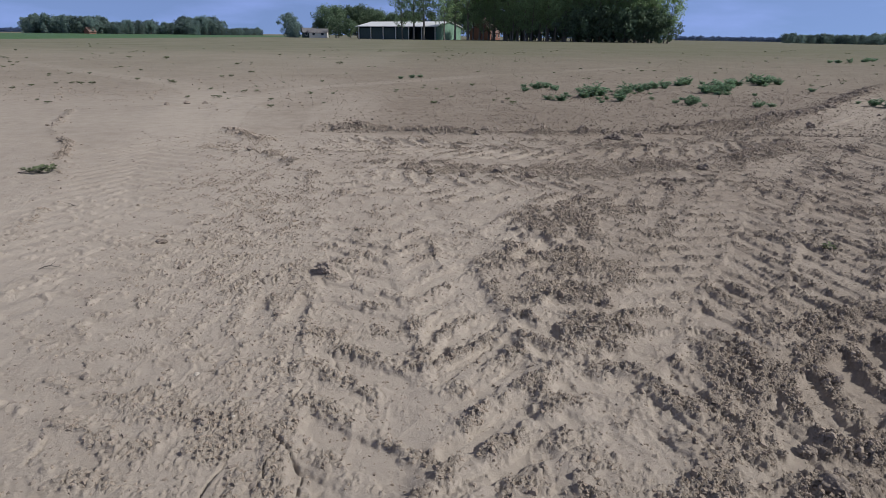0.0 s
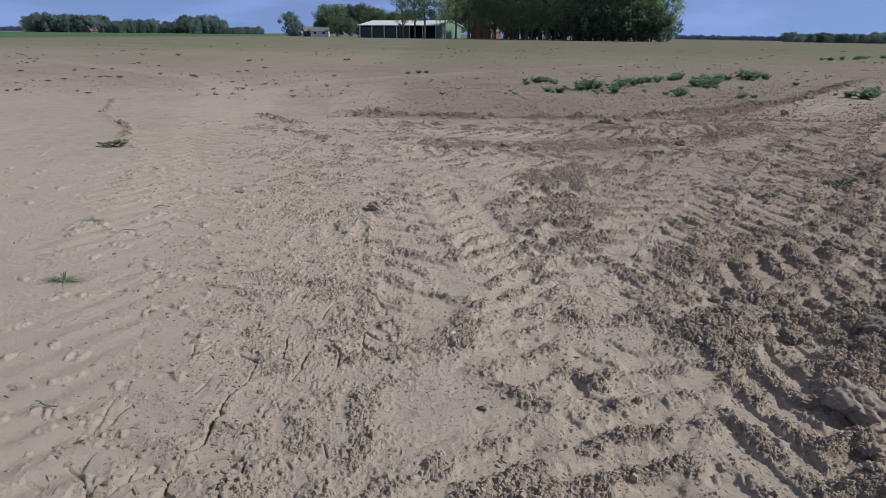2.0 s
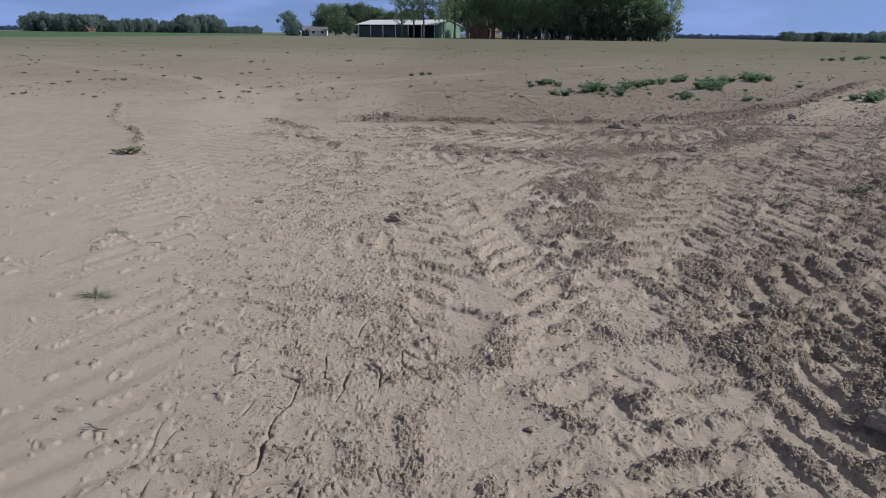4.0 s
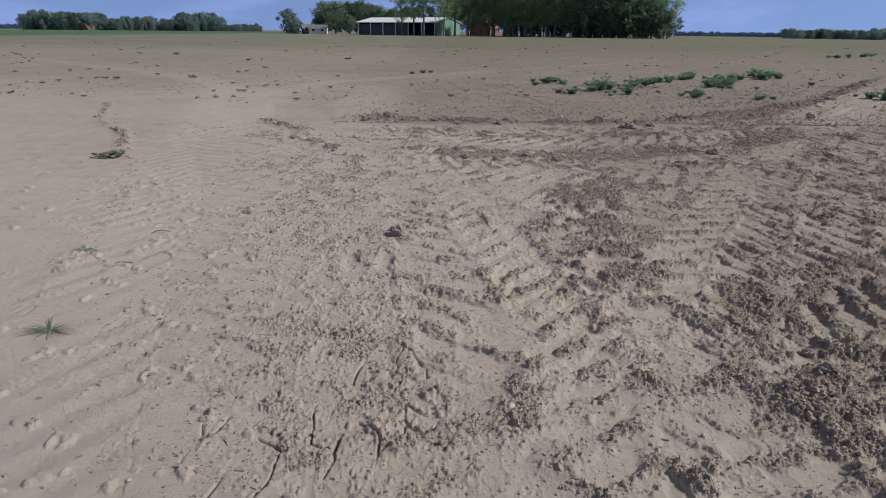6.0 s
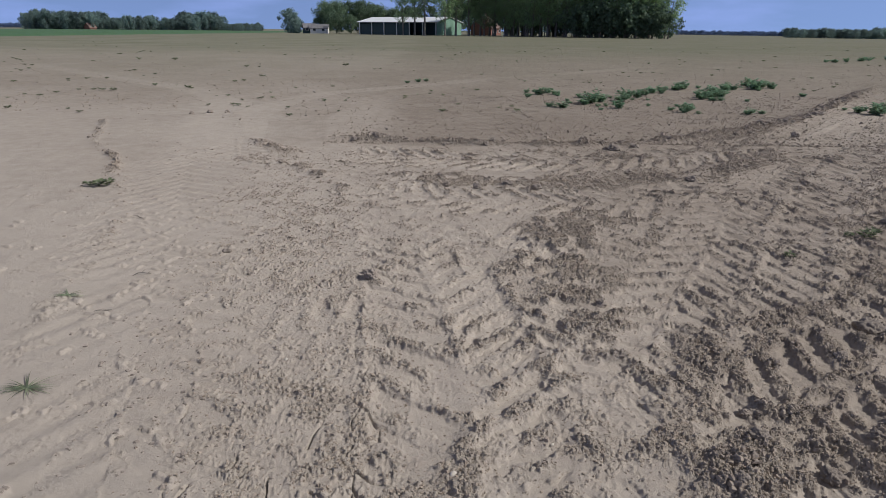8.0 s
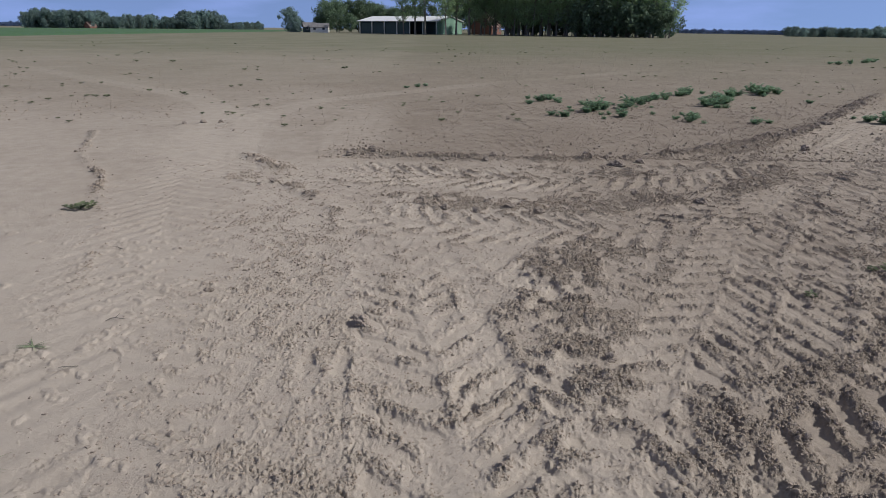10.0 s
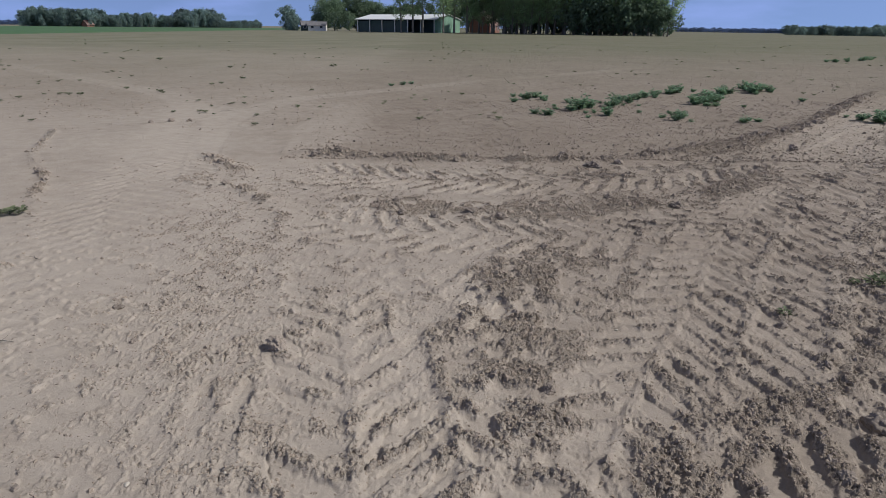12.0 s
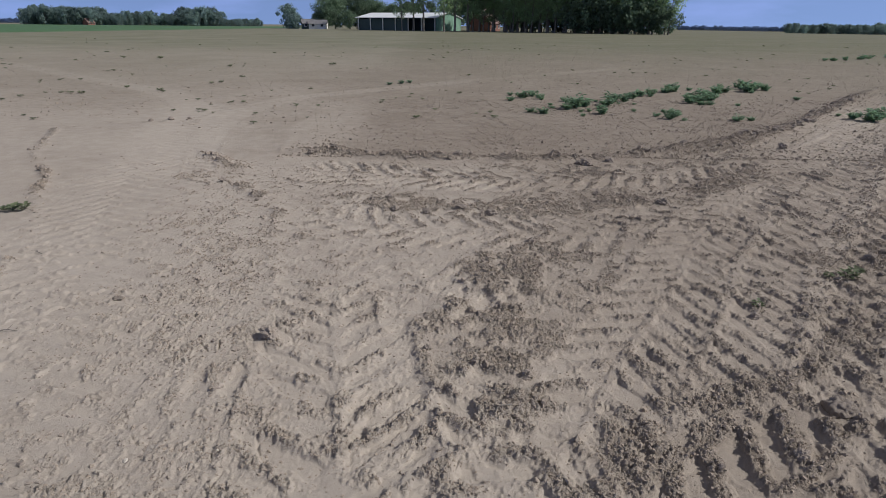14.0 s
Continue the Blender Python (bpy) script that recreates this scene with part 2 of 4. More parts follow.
# ---- the tyre tracks and ridges, in plan ----
# centre line, half width, lug pitch, depth of the print, crumb of the ribs, which way its chevrons point (1: along the line),
# lean of the lugs, phase, how much of the print is worn away, sides printed (-1 left, 1 right, 0 both)
TRACKS = [
    (Line([(-1.15, -2.2), (-1.25, 0.4), (-1.5, 1.4), (-1.9, 2.5), (-2.4, 3.9), (-3.0, 5.6), (-3.6, 7.6), (-4.3, 10.2), (-5.4, 13.8), (-8.5, 18), (-14, 24)]), 0.62, 0.22, 0.013, 0.0, 1, 0.8, 0.0, 0.1, 0),
    (Line([(-2.9, 7.2), (-3.6, 9.5), (-4.0, 12.5), (-3.2, 15.6), (-0.9, 18.3), (2.0, 21.6), (7.0, 26.4), (13.5, 34), (24, 45)]), 0.4, 0.22, 0.014, 0.25, 1, 0.9, 0.0, 0.2, 0),
    (Line([(-4.6, 12.4), (-7.0, 16.2), (-12.0, 20.8), (-20, 28.4), (-34, 40)]), 0.4, 0.22, 0.016, 0.2, 1, 0.9, 0.0, 0.2, 0),
    (Line([(-1.5, 2.5), (-1.0, 2.45), (-0.45, 2.5)]), 0.4, 0.2, 0.006, 0.3, 1, 0.12, 0.3, 0.5, 0),
    (Line([(-1.7, 7.75), (-1.2, 7.6), (-0.5, 7.4), (0.5, 7.2), (1.5, 7.15), (2.5, 7.35), (3.5, 7.7), (4.7, 8.35), (6.4, 9.75), (9.2, 12.7), (14, 17.6), (26, 29.4)]), 0.55, 0.25, 0.018, 0.66, 1, 0.75, 0.0, 0.2, 0),
    (Line([(-1.1, 5.9), (-0.4, 5.45), (0.5, 5.28), (1.3, 5.2), (2.1, 5.35), (3.0, 5.8), (4.2, 6.7), (5.6, 8.1), (8.0, 10.6), (12, 14.8)]), 0.5, 0.25, 0.015, 0.64, 1, 0.75, 0.0, 0.2, 0),
    (Line([(-0.05, 1.2), (-0.08, 1.9), (-0.11, 2.3), (-0.17, 2.7), (-0.28, 3.3), (-0.4, 4.05), (-0.55, 4.75), (-0.87, 5.9), (-1.3, 7.68), (-1.7, 9.5), (-1.95, 11.5), (-1.7, 14.4), (-0.5, 17.2), (2.05, 20.3), (7.4, 24.7), (14.5, 32.4), (25, 43)]), 0.43, 0.255, 0.014, 0.42, -1, 0.85, 0.1, 0.2, 0),
    (Line([(0.42, 3.25), (0.35, 3.7), (0.2, 4.2), (0.05, 4.7)]), 0.36, 0.25, 0.02, 0.5, -1, 0.8, 0.2, 0.25, 0),
    (Line([(0.02, -0.3), (0.1, 0.35), (0.2, 0.8), (0.34, 1.3), (0.39, 1.7), (0.37, 2.2), (0.31, 2.7), (0.27, 3.1)]), 0.4, 0.235, 0.014, 0.52, 1, 0.85, 0.25, 0.16, 0),
    (Line([(0.5, 1.5), (0.62, 1.8), (0.76, 2.08), (0.92, 2.3), (1.07, 2.5), (1.27, 2.85), (1.51, 3.23), (1.83, 3.7), (2.15, 4.19), (2.5, 4.81), (3.03, 5.5), (4.1, 6.8), (5.5, 8.4), (7.6, 10.8), (10.3, 13.8)]), 0.33, 0.222, 0.014, 0.54, 1, 0.8, 0.1, 0.12, 0),
    (Line([(1.5, 2.6), (1.75, 2.95), (2.1, 3.45), (2.45, 3.95), (2.8, 4.55), (3.4, 5.3), (4.5, 6.5), (6.0, 8.2)]), 0.42, 0.222, 0.014, 0.55, 1, 0.75, 0.45, 0.1, 1),
    (Line([(0.3, 0.0), (0.6, 0.55), (0.85, 0.95), (1.08, 1.22), (1.55, 1.73), (1.88, 2.0), (2.12, 2.2), (2.6, 2.75), (3.4, 3.7), (4.6, 5.1), (6.5, 7.4), (9, 10.2)]), 0.35, 0.222, 0.014, 0.55, 1, 0.98, 0.0, 0.12, 0),
    (Line([(1.05, 0.0), (1.5, 0.7), (2.1, 1.45), (2.8, 2.2), (3.8, 3.3), (5.0, 4.6), (7.5, 7.2)]), 0.34, 0.24, 0.024, 0.75, 1, 0.9, 0.4, 0.2, 0),
    (Line([(0.8, 1.75), (1.2, 2.04), (1.6, 2.35), (2.05, 2.63), (2.5, 3.1), (3.1, 3.9), (4.0, 5.0), (5.2, 6.4), (7.2, 8.8)]), 0.3, 0.29, 0.018, 0.75, 1, 0.95, 0.35, 0.0, 1),
]
# long heaps pushed up beside the tracks: line, half width, height, crumb
RIDGES = [
    (Line([(-1.75, 8.8), (-0.95, 8.6), (-0.1, 8.43), (0.7, 8.3), (1.55, 8.3), (2.8, 8.5), (4.2, 9.2), (5.4, 10.0), (7.3, 11.6), (10.6, 15.3), (13.7, 18.7)]), 0.2, 0.06, 0.95),
    (Line([(-0.6, 6.35), (0.0, 6.25), (0.6, 6.1), (1.5, 6.15), (2.8, 6.35), (3.6, 6.9), (4.4, 7.6)]), 0.28, 0.016, 0.75),
    (Line([(-3.05, 8.6), (-2.6, 8.0), (-2.2, 7.65)]), 0.14, 0.04, 0.7),
    (Line([(-2.6, 6.95), (-2.1, 6.85), (-1.6, 6.3), (-1.22, 5.75)]), 0.15, 0.028, 0.6),
    (Line([(-2.45, 2.3), (-2.6, 2.8), (-2.75, 3.35), (-2.85, 3.7), (-3.1, 4.45), (-3.55, 5.4), (-4.3, 6.8)]), 0.12, 0.007, 0.32),
    (Line([(-4.1, 6.3), (-4.4, 7.0), (-4.75, 7.5), (-5.4, 8.3), (-5.9, 9.3), (-6.5, 10.6)]), 0.09, 0.014, 0.6),
    (Line([(-3.7, 9.8), (-4.0, 10.6), (-4.6, 11.8)]), 0.2, 0.013, 0.55),
    (Line([(-4.3, 12.0), (-5.4, 11.2), (-6.3, 11.8)]), 0.3, 0.012, 0.45),
    (Line([(-1.9, 15.5), (-0.9, 17.3), (2.0, 20.2), (7.4, 24.6), (14.5, 32.4), (25, 43.2)]), 0.12, 0.012, 0.3),
    (Line([(4.0, 4.6), (3.0, 3.5), (2.4, 2.95), (2.0, 2.75), (1.6, 2.6), (1.2, 2.25), (0.95, 1.9), (0.75, 1.5)]), 0.16, 0.004, 0.6),
    (Line([(2.3, 1.75), (1.75, 1.35), (1.35, 0.98), (1.15, 0.5), (1.1, 0.1)]), 0.13, 0.03, 0.8),
    (Line([(1.3, 1.6), (1.05, 1.5), (0.9, 1.4)]), 0.12, 0.03, 0.9),
    (Line([(0.18, 0.85), (0.05, 0.95), (-0.02, 1.05)]), 0.07, 0.02, 0.75),
    (Line([(0.35, 0.35), (0.2, 0.45), (0.05, 0.4)]), 0.08, 0.025, 0.7),
]
# broken ground: line, half width, crumb
STRIPS = [
    (Line([(-0.6, -1.0), (-0.65, 0.5), (-0.75, 1.35), (-1.1, 2.7), (-1.4, 4.2), (-1.8, 5.6), (-2.3, 7.0)]), 0.7, 0.29),
    (Line([(1.5, 5.9), (0.6, 6.0), (-0.5, 6.1)]), 0.35, 0.6),
    (Line([(9.5, 9.4), (6.0, 6.6), (3.6, 4.2), (2.2, 2.4), (1.5, 1.2), (1.2, 0.1)]), 0.95, 0.45),
    (Line([(8.5, 10.2), (6.4, 8.6), (4.6, 7.4)]), 0.35, 0.6),
    (Line([(-3.2, 7.6), (-4.0, 9.6), (-4.5, 11.6), (-5.0, 13.2)]), 0.75, 0.55),
]
# crumbled patches lying over the prints: line, half width, crumb
HEAPS = [
    (Line([(1.1, 4.75), (0.95, 4.2), (0.75, 3.5), (0.72, 3.0), (0.66, 2.7)]), 0.26, 0.75),
    (Line([(1.0, 4.85), (0.8, 4.5), (0.6, 3.9), (0.45, 3.3)]), 0.24, 0.6),
    (Line([(1.35, 1.65), (1.1, 1.45), (0.95, 1.3)]), 0.16, 0.95),
    (Line([(1.9, 1.55), (1.5, 1.2), (1.2, 0.8), (1.05, 0.4)]), 0.2, 0.7),
    (Line([(0.12, 1.75), (-0.05, 1.5), (-0.1, 1.3)]), 0.09, 0.4),
]
# smooth pads where the crust is whole: centre, half axes
PADS = [(-0.16, 0.86, 0.2, 0.26), (-0.1, 2.0, 0.16, 0.2), (-2.5, 1.3, 0.8, 1.0), (-1.7, 10.9, 0.7, 2.2), (-0.73, 2.8, 0.05, 0.17), (-0.93, 2.8, 0.05, 0.17)]


def relief(x, y, gap):
    """Height, crumb, dryness and crop of the field at the points x, y; gap: the spacing that has to carry the detail."""
    fine = step(0.5, 0.15, gap - 0.02 * np.clip(y, 0, 60))
    z = 0.02 * fbm(x * 0.35, y * 0.35, 3, 2) + 0.012 * fbm(x * 1.6, y * 1.6, 5, 3) * step(12, 7, y)
    z = z - 0.0065 * np.clip(x - 50, 0, 480) * step(60, 200, y)
    crumb = 0.05 + 0.14 * step(-0.1, 0.6, fbm(x * 0.8, y * 0.8, 21, 3))
    worn = step(-1.2, -0.2, x + 0.2 * y) * step(8.6, 7.6, y - 0.9 * np.clip(x - 3, 0, 50))
    crumb = crumb + 0.2 * step(8.2, 9.5, y) * step(-3, 1, x) + worn * (0.08 + 0.26 * step(0.3, 1.6, x))
    sown = step(-0.3, 0.5, y - 8.3 - 0.5 * np.clip(x - 2.5, 0, 3) - 1.05 * np.clip(x - 5.5, 0, 300) + 0.3 * fbm(x, y, 33, 2)) * step(-3.2, 0.3, x + 0.03 * y + fbm(x * 0.4, y * 0.4, 35, 2))
    dry = 0.78 - 0.72 * sown - 0.35 * step(8, 20, y) * (1 - sown) - (0.52 * step(0.2, 2.0, x) + 0.15 * step(5, 7.5, x)) * (1 - sown) + (0.25 - 0.12 * sown) * fbm(x * 0.5, y * 0.5, 31, 3)
    dry = dry + 0.2 * step(-0.7, -2.0, x) * step(8, 3, y) - 0.16 * step(4, 8, y) * (1 - sown) * step(40, 20, y)
    wob = 0.10 * fbm(x * 2.2, y * 2.2, 41, 2)
    drift = 0.55 * fbm(x * 0.8, y * 0.8, 43, 3)
    rough = fbm(x * 16, y * 16, 63, 3)
    for line, half, c in STRIPS:
        i, s, u = line.near(x, y, half * 1.7)
        w = fine[i] * (1 - step(0.3, 1.65, np.abs(u) / half + wob[i] * 6 + drift[i]))
        crumb[i] = crumb[i] + (c - crumb[i]) * w
        dry[i] = dry[i] + (0.95 - 0.12 * c - 0.42 * step(0.5, 2.0, x[i]) - dry[i]) * w
    for line, half, pitch, depth, c, turn, lean, start, lost, sides in TRACKS:
        i, s, u = line.near(x, y, half * 1.6)
        a = np.abs(u) / half + wob[i] * 1.0 + 0.06 * rough[i]
        ends = fine[i] * step(0.0, 0.5, s) * step(line.s[-1], line.s[-1] - 0.5, s)
        ends = ends * (1 - 0.35 * step(9.5, 13, y[i]) * step(9, 3, x[i]))
        if sides:
            ends = ends * step(-0.05, 0.05, sides * u)
        phase = (s + turn * lean * np.abs(u)) / pitch + 0.5 * (u > 0) + start + 0.22 * fbm(x[i] * 1.3, y[i] * 1.3, 64, 2)
        d = np.abs((phase % 1.0) - 0.5) * 2
        # uneven lugs: each print has its own width and clearness
        own = lattice(np.floor(phase), np.sign(u), 67)
        if c > 0:
            inside = ends * (1 - step(0.92, 1.08, a))
            wide = 0.33 + 0.16 * own + 0.1 * (1 - a)
            floor = 1 - step(wide - 0.12, wide + 0.12, d + 0.45 * rough[i] + 0.35 * fbm(x[i] * 6, y[i] * 6, 65, 2))
            clear = step(lost * 2 - 0.75, lost * 2 - 0.3, 1.1 * fbm(x[i] * 1.9, y[i] * 1.9, 61, 3) + 0.3 * own)
            floor = floor * clear * step(0.03, 0.14, np.abs(u) / half)
            rim = ends * np.exp(-((a - 1.13) / 0.13) ** 2) * step(-0.3, 0.3, fbm(x[i] * 1.7, y[i] * 1.7, 66, 2))
            ribs = np.clip(0.5 + 1.0 * fbm(x[i] * 4.5, y[i] * 4.5, 62, 3), 0.05, 1.2)
            if turn < 0:
                ends = ends * (1 - 0.7 * step(3.4, 5.2, y[i]))
                inside = inside * (1 - 0.7 * step(3.4, 5.2, y[i]))
            away = step(2.6, 4.2, y[i])
            z[i] = z[i] * (1 - 0.4 * inside) + inside * depth * (1 - 0.15 * away + (1.1 if c > 0.6 else -0.7) * step(6.5, 9.5, y[i])) * (0.35 * ribs * (1 - floor) - 0.7 * floor - 0.15) + rim * depth * 0.35
            k = c * (1 - 0.1 * away) * (1 - 0.5 * step(4.5, 6.5, x[i])) * (0.35 + 0.85 * ribs) * (0.55 + 0.45 * step(wide, 0.85, d))
            crumb[i] = crumb[i] + (k * (1 - floor) + 0.02 * floor - crumb[i]) * inside * 0.95
            crumb[i] = np.maximum(crumb[i], rim * (0.15 + 0.6 * c))
        else:
            inside = ends * (1 - step(0.55, 1.45, a + 0.6 * drift[i]))
            floor = 0.5 + 0.5 * np.cos(math.pi * d)
            flow = 0.5 + 0.9 * fbm(x[i] * 1.6, y[i] * 1.6, 68, 3)
            z[i] = z[i] - inside * depth * floor * flow
            side = step(0.1, 0.8, u / half) * step(0.4, 0.0, fbm(x[i] * 1.4, y[i] * 1.4, 69, 3))
            crumb[i] = crumb[i] + (0.05 + 0.24 * side * (1 - floor) - crumb[i]) * inside * 0.8
        base = 1.0 - 0.5 * step(0.4, 2.0, x[i]) * step(0.3, 1.6, y[i]) - 0.12 * step(3, 5, y[i]) + drift[i] * 0.25 + 0.3 * step(4.5, 7, x[i]) * step(7, 9, y[i])
        dry[i] = dry[i] + (base - 0.2 * c * (1 - floor) - dry[i]) * inside * (0.85 if c > 0 else 0.4) * (1 - 0.3 * step(12, 16, y[i]))
    for line, half, high, c in RIDGES:
        i, s, u = line.near(x, y, half * 2.2)
        lump = 0.4 + 1.2 * np.clip(fbm(x[i] * 3.0, y[i] * 3.0, 71, 3) + 0.25, 0, 1)
        w = fine[i] * np.exp(-((u / half + 2 * wob[i]) ** 2) * 1.2)
        z[i] = z[i] + w * high * lump
        crumb[i] = np.maximum(crumb[i], c * w * np.clip(lump * 1.1, 0.35, 1.15))
        dry[i] = dry[i] * (1 - 0.2 * w * c ** 3)
    for line, half, c in HEAPS:
        i, s, u = line.near(x, y, half * 1.8)
        w = 1 - step(0.4, 1.5, np.abs(u) / half + wob[i] * 5)
        w = w * step(-0.25, 0.15, fbm(x[i] * 5, y[i] * 5, 73, 3))
        z[i] = z[i] + 0.012 * w
        crumb[i] = crumb[i] + (c - crumb[i]) * w * 0.85
        dry[i] = dry[i] * (1 - 0.08 * w)
    for px, py, rx, ry in PADS:
        r = np.hypot((x - px) / rx, (y - py) / ry) + 4 * wob
        w = 1 - step(0.5, 1.4, r)
        crumb = crumb * (1 - 0.92 * w)
        z = z * (1 - 0.6 * w) - 0.006 * w
        dry = dry + (0.92 - dry) * w * 0.36
    # cracks in the crust
    near = step(0.02, 0.012, gap)
    wx, wy = x + 0.05 * vnoise(x * 9, y * 9, 81), y + 0.05 * vnoise(x * 9, y * 9, 82)
    f1, f2, own = cells(wx * 6.5, wy * 3.4, 83)
    crack = (1 - step(0.012, 0.06, f2 - f1)) * step(0.0, 0.2, vnoise(x * 9.3, y * 6.3, 84)) * step(-0.1, 0.2, fbm(x * 2.2, y * 2.2, 85, 2))
    zone = np.exp(-((x + 0.72 + 0.12 * y) / 0.55) ** 2) * step(4.5, 2.6, y) * near
    z = z - 0.03 * crack * zone
    # curled plates of crust
    crust = step(-0.1, 0.3, fbm(x * 2.3, y * 2.3, 86, 2)) * step(0.03, 0.012, gap) * step(9, 6, y)
    f1, f2, own = cells(wx * 15 + vnoise(x * 40, y * 40, 87), wy * 12 + vnoise(x * 40, y * 40, 88), 89)
    z = z + crust * (0.0045 * (own - 0.5) * step(0.0, 0.2, f2 - f1))
    f1, f2, own = cells(wx * 11 + 0.5 * vnoise(x * 25, y * 25, 92), wy * 11, 93)
    few = 0.006 + 0.06 * step(-0.1, 0.4, fbm(x * 0.9, y * 0.9, 94, 2)) + 0.22 * np.exp(-((x + 1.35 + 0.28 * y) / 0.45) ** 2)
    z = z + 0.013 * (own < few) * step(0.42, 0.22, f1 + 0.12 * vnoise(x * 60, y * 60, 95)) * step(0.04, 0.015, gap)
    # crumpled skin of the driven ground: sharp little folds
    tread = (0.12 + 0.88 * step(-0.5, 0.3, x + 0.3 * y + 0.7 + 1.2 * drift)) * step(0.05, 0.02, gap) * step(9.5, 7.5, y - 0.9 * np.clip(x - 3, 0, 50))
    for size, amp, seed in ((0.11, 0.005, 161), (0.05, 0.004, 163), (0.026, 0.003, 165)):
        px = x / size + 0.7 * vnoise(x / size * 0.6, y / size * 0.6, seed + 20)
        py = y / size * 0.8 + 0.7 * vnoise(x / size * 0.6, y / size * 0.6, seed + 21)
        fold = 1 - np.abs(vnoise(px, py, seed))
        z = z + tread * step(size * 0.55, size * 0.3, gap) * amp * (fold ** 3 - 0.4) * step(-0.35, 0.15, vnoise(x / size * 0.37, y / size * 0.37, seed + 30))
    # crumbs at three sizes, as far as the spacing carries them
    crumb = np.clip(crumb, 0, 1.15)
    tuft = step(-0.2, 0.16, fbm(x * 11, y * 11, 91, 4) + 0.25 * fbm(x * 2.6, y * 2.6, 96, 2) + 1.0 * (crumb - 0.36))
    local = crumb * (0.18 + 0.95 * tuft)
    z = z + 0.006 * tuft * crumb * step(0.05, 0.02, gap)
    for size, amp, power, seed in ((0.014, 0.008, 0.65, 101), (0.022, 0.01, 0.95, 111), (0.042, 0.011, 2.2, 121), (0.07, 0.016, 4.2, 151)):
        keep = step(size * 1.3, size * 0.7, gap)
        on = np.nonzero((keep > 0) & (local > 0.03))[0]
        px, py = x[on] / size, y[on] / size
        jx, jy = px + 0.5 * vnoise(px * 1.9, py * 1.9, seed + 3), py + 0.5 * vnoise(px * 1.9, py * 1.9, seed + 4)
        f1, f2, own = cells(jx, jy, seed)
        has = step(0.04, -0.04, own - np.clip(local[on] * 0.85, 0, 0.95) ** power)
        block = step(0.0, 0.16, f2 - f1) * (0.6 + 0.4 * np.sqrt(np.clip(1 - (f1 / 0.8) ** 2, 0, 1)))
        tilt = 0.5 * vnoise(px * 1.3, py * 1.3, seed + 6)
        z[on] += keep[on] * amp * has * block * (0.7 + 0.35 * own / np.maximum(local[on], 0.3) + tilt)
    for size, amp, seed in ((0.04, 0.008, 131), (0.02, 0.006, 132)):
        keep = step(size * 0.8, size * 0.35, gap)
        z = z + keep * amp * (0.06 + local) * np.abs(vnoise(x / size + 0.4 * vnoise(x * 30, y * 30, 7), y / size, seed))
    crop = step(0, 66, y + 6 * fbm(x * 0.05, y * 0.05, 141, 2) + 0.1 * np.clip(x, -60, 60)) * 0.9
    return z, local, np.clip(dry + 0.06 - 0.04 * tuft - 0.03 * local, 0, 1.12), crop


def field():
    """One sheet from the wheel marks to the horizon, finest where the tracks are."""
    rows = [-3200.0, -1500, -700, -300, -140, -70, -35, -18, -9, -5, -3, -2, -1.4]
    rows += [-1.0 + 0.025 * k for k in range(44)]
    yy = 0.1
    while yy < 15:
        rows.append(yy)
        yy += (0.002 if yy < 4 else 0.003 if yy < 8 else 0.0036) * (yy + 1.75)
    grow = 0.0036 * 17
    while yy < 3200:
        rows.append(yy)
        yy += grow
        grow *= 1.065
    rows = np.array(rows + [3200.0])
    inner, outer = 1200, 44
    half = 0.8 + 0.8 * np.clip(rows + 1.05, 0.9, 600)
    u = np.concatenate([np.linspace(-1, -0.4, 240, endpoint=False), np.linspace(-0.4, 1, inner - 240)])
    k = (np.arange(1, outer + 1) / outer) ** 1.35
    right = half[:, None] * (3600 / half[:, None]) ** k[None, :]
    X = np.hstack([-right[:, ::-1], half[:, None] * u[None, :], right])
    Y = np.repeat(rows[:, None], X.shape[1], 1)
    gap = np.maximum(np.gradient(rows)[:, None], np.abs(np.gradient(X, axis=1)))
    z, crumb, dry, crop = relief(X.ravel(), Y.ravel(), gap.ravel())
    nr, nc = X.shape
    me = bpy.data.meshes.new("ground")
    me.vertices.add(nr * nc)
    me.vertices.foreach_set("co", np.stack([X.ravel(), Y.ravel(), z], 1).ravel().astype(np.float32))
    a = (np.arange(nr - 1)[:, None] * nc + np.arange(nc - 1)[None, :]).ravel()
    quads = np.stack([a, a + 1, a + nc + 1, a + nc], 1)
    me.loops.add(quads.size)
    me.loops.foreach_set("vertex_index", quads.ravel().astype(np.int32))
    me.polygons.add(len(quads))
    me.polygons.foreach_set("loop_start", np.arange(0, quads.size, 4, dtype=np.int32))
    me.update(calc_edges=True)
    for key, val in (("dry", dry), ("crop", crop), ("crumb", crumb)):
        me.attributes.new(key, "FLOAT", "POINT").data.foreach_set("value", val.astype(np.float32))
    me.materials.append(SOIL)
    return tagged(new("ground", me), "dry brown clay field crossed by tractor tyre tracks", "ground", kind="structure")


field()


def height(x, y, gap=0.006):
    return relief(np.atleast_1d(np.array(x, float)), np.atleast_1d(np.array(y, float)), np.full(np.size(x), gap))[0]


# ---- helpers for things ----
def mesh_from(name, bm, mat, smooth=False):
    me = bpy.data.meshes.new(name)
    bm.to_mesh(me)
    bm.free()
    me.materials.append(mat)
    if smooth:
        me.polygons.foreach_set("use_smooth", np.ones(len(me.polygons), dtype=bool))
    return me


def part(name, bm, mat, parent, label="", smooth=False):
    ob = new(name, mesh_from(name, bm, mat, smooth) if isinstance(bm, bmesh.types.BMesh) else bm)
    ob.parent = parent
    return tagged(ob, label)


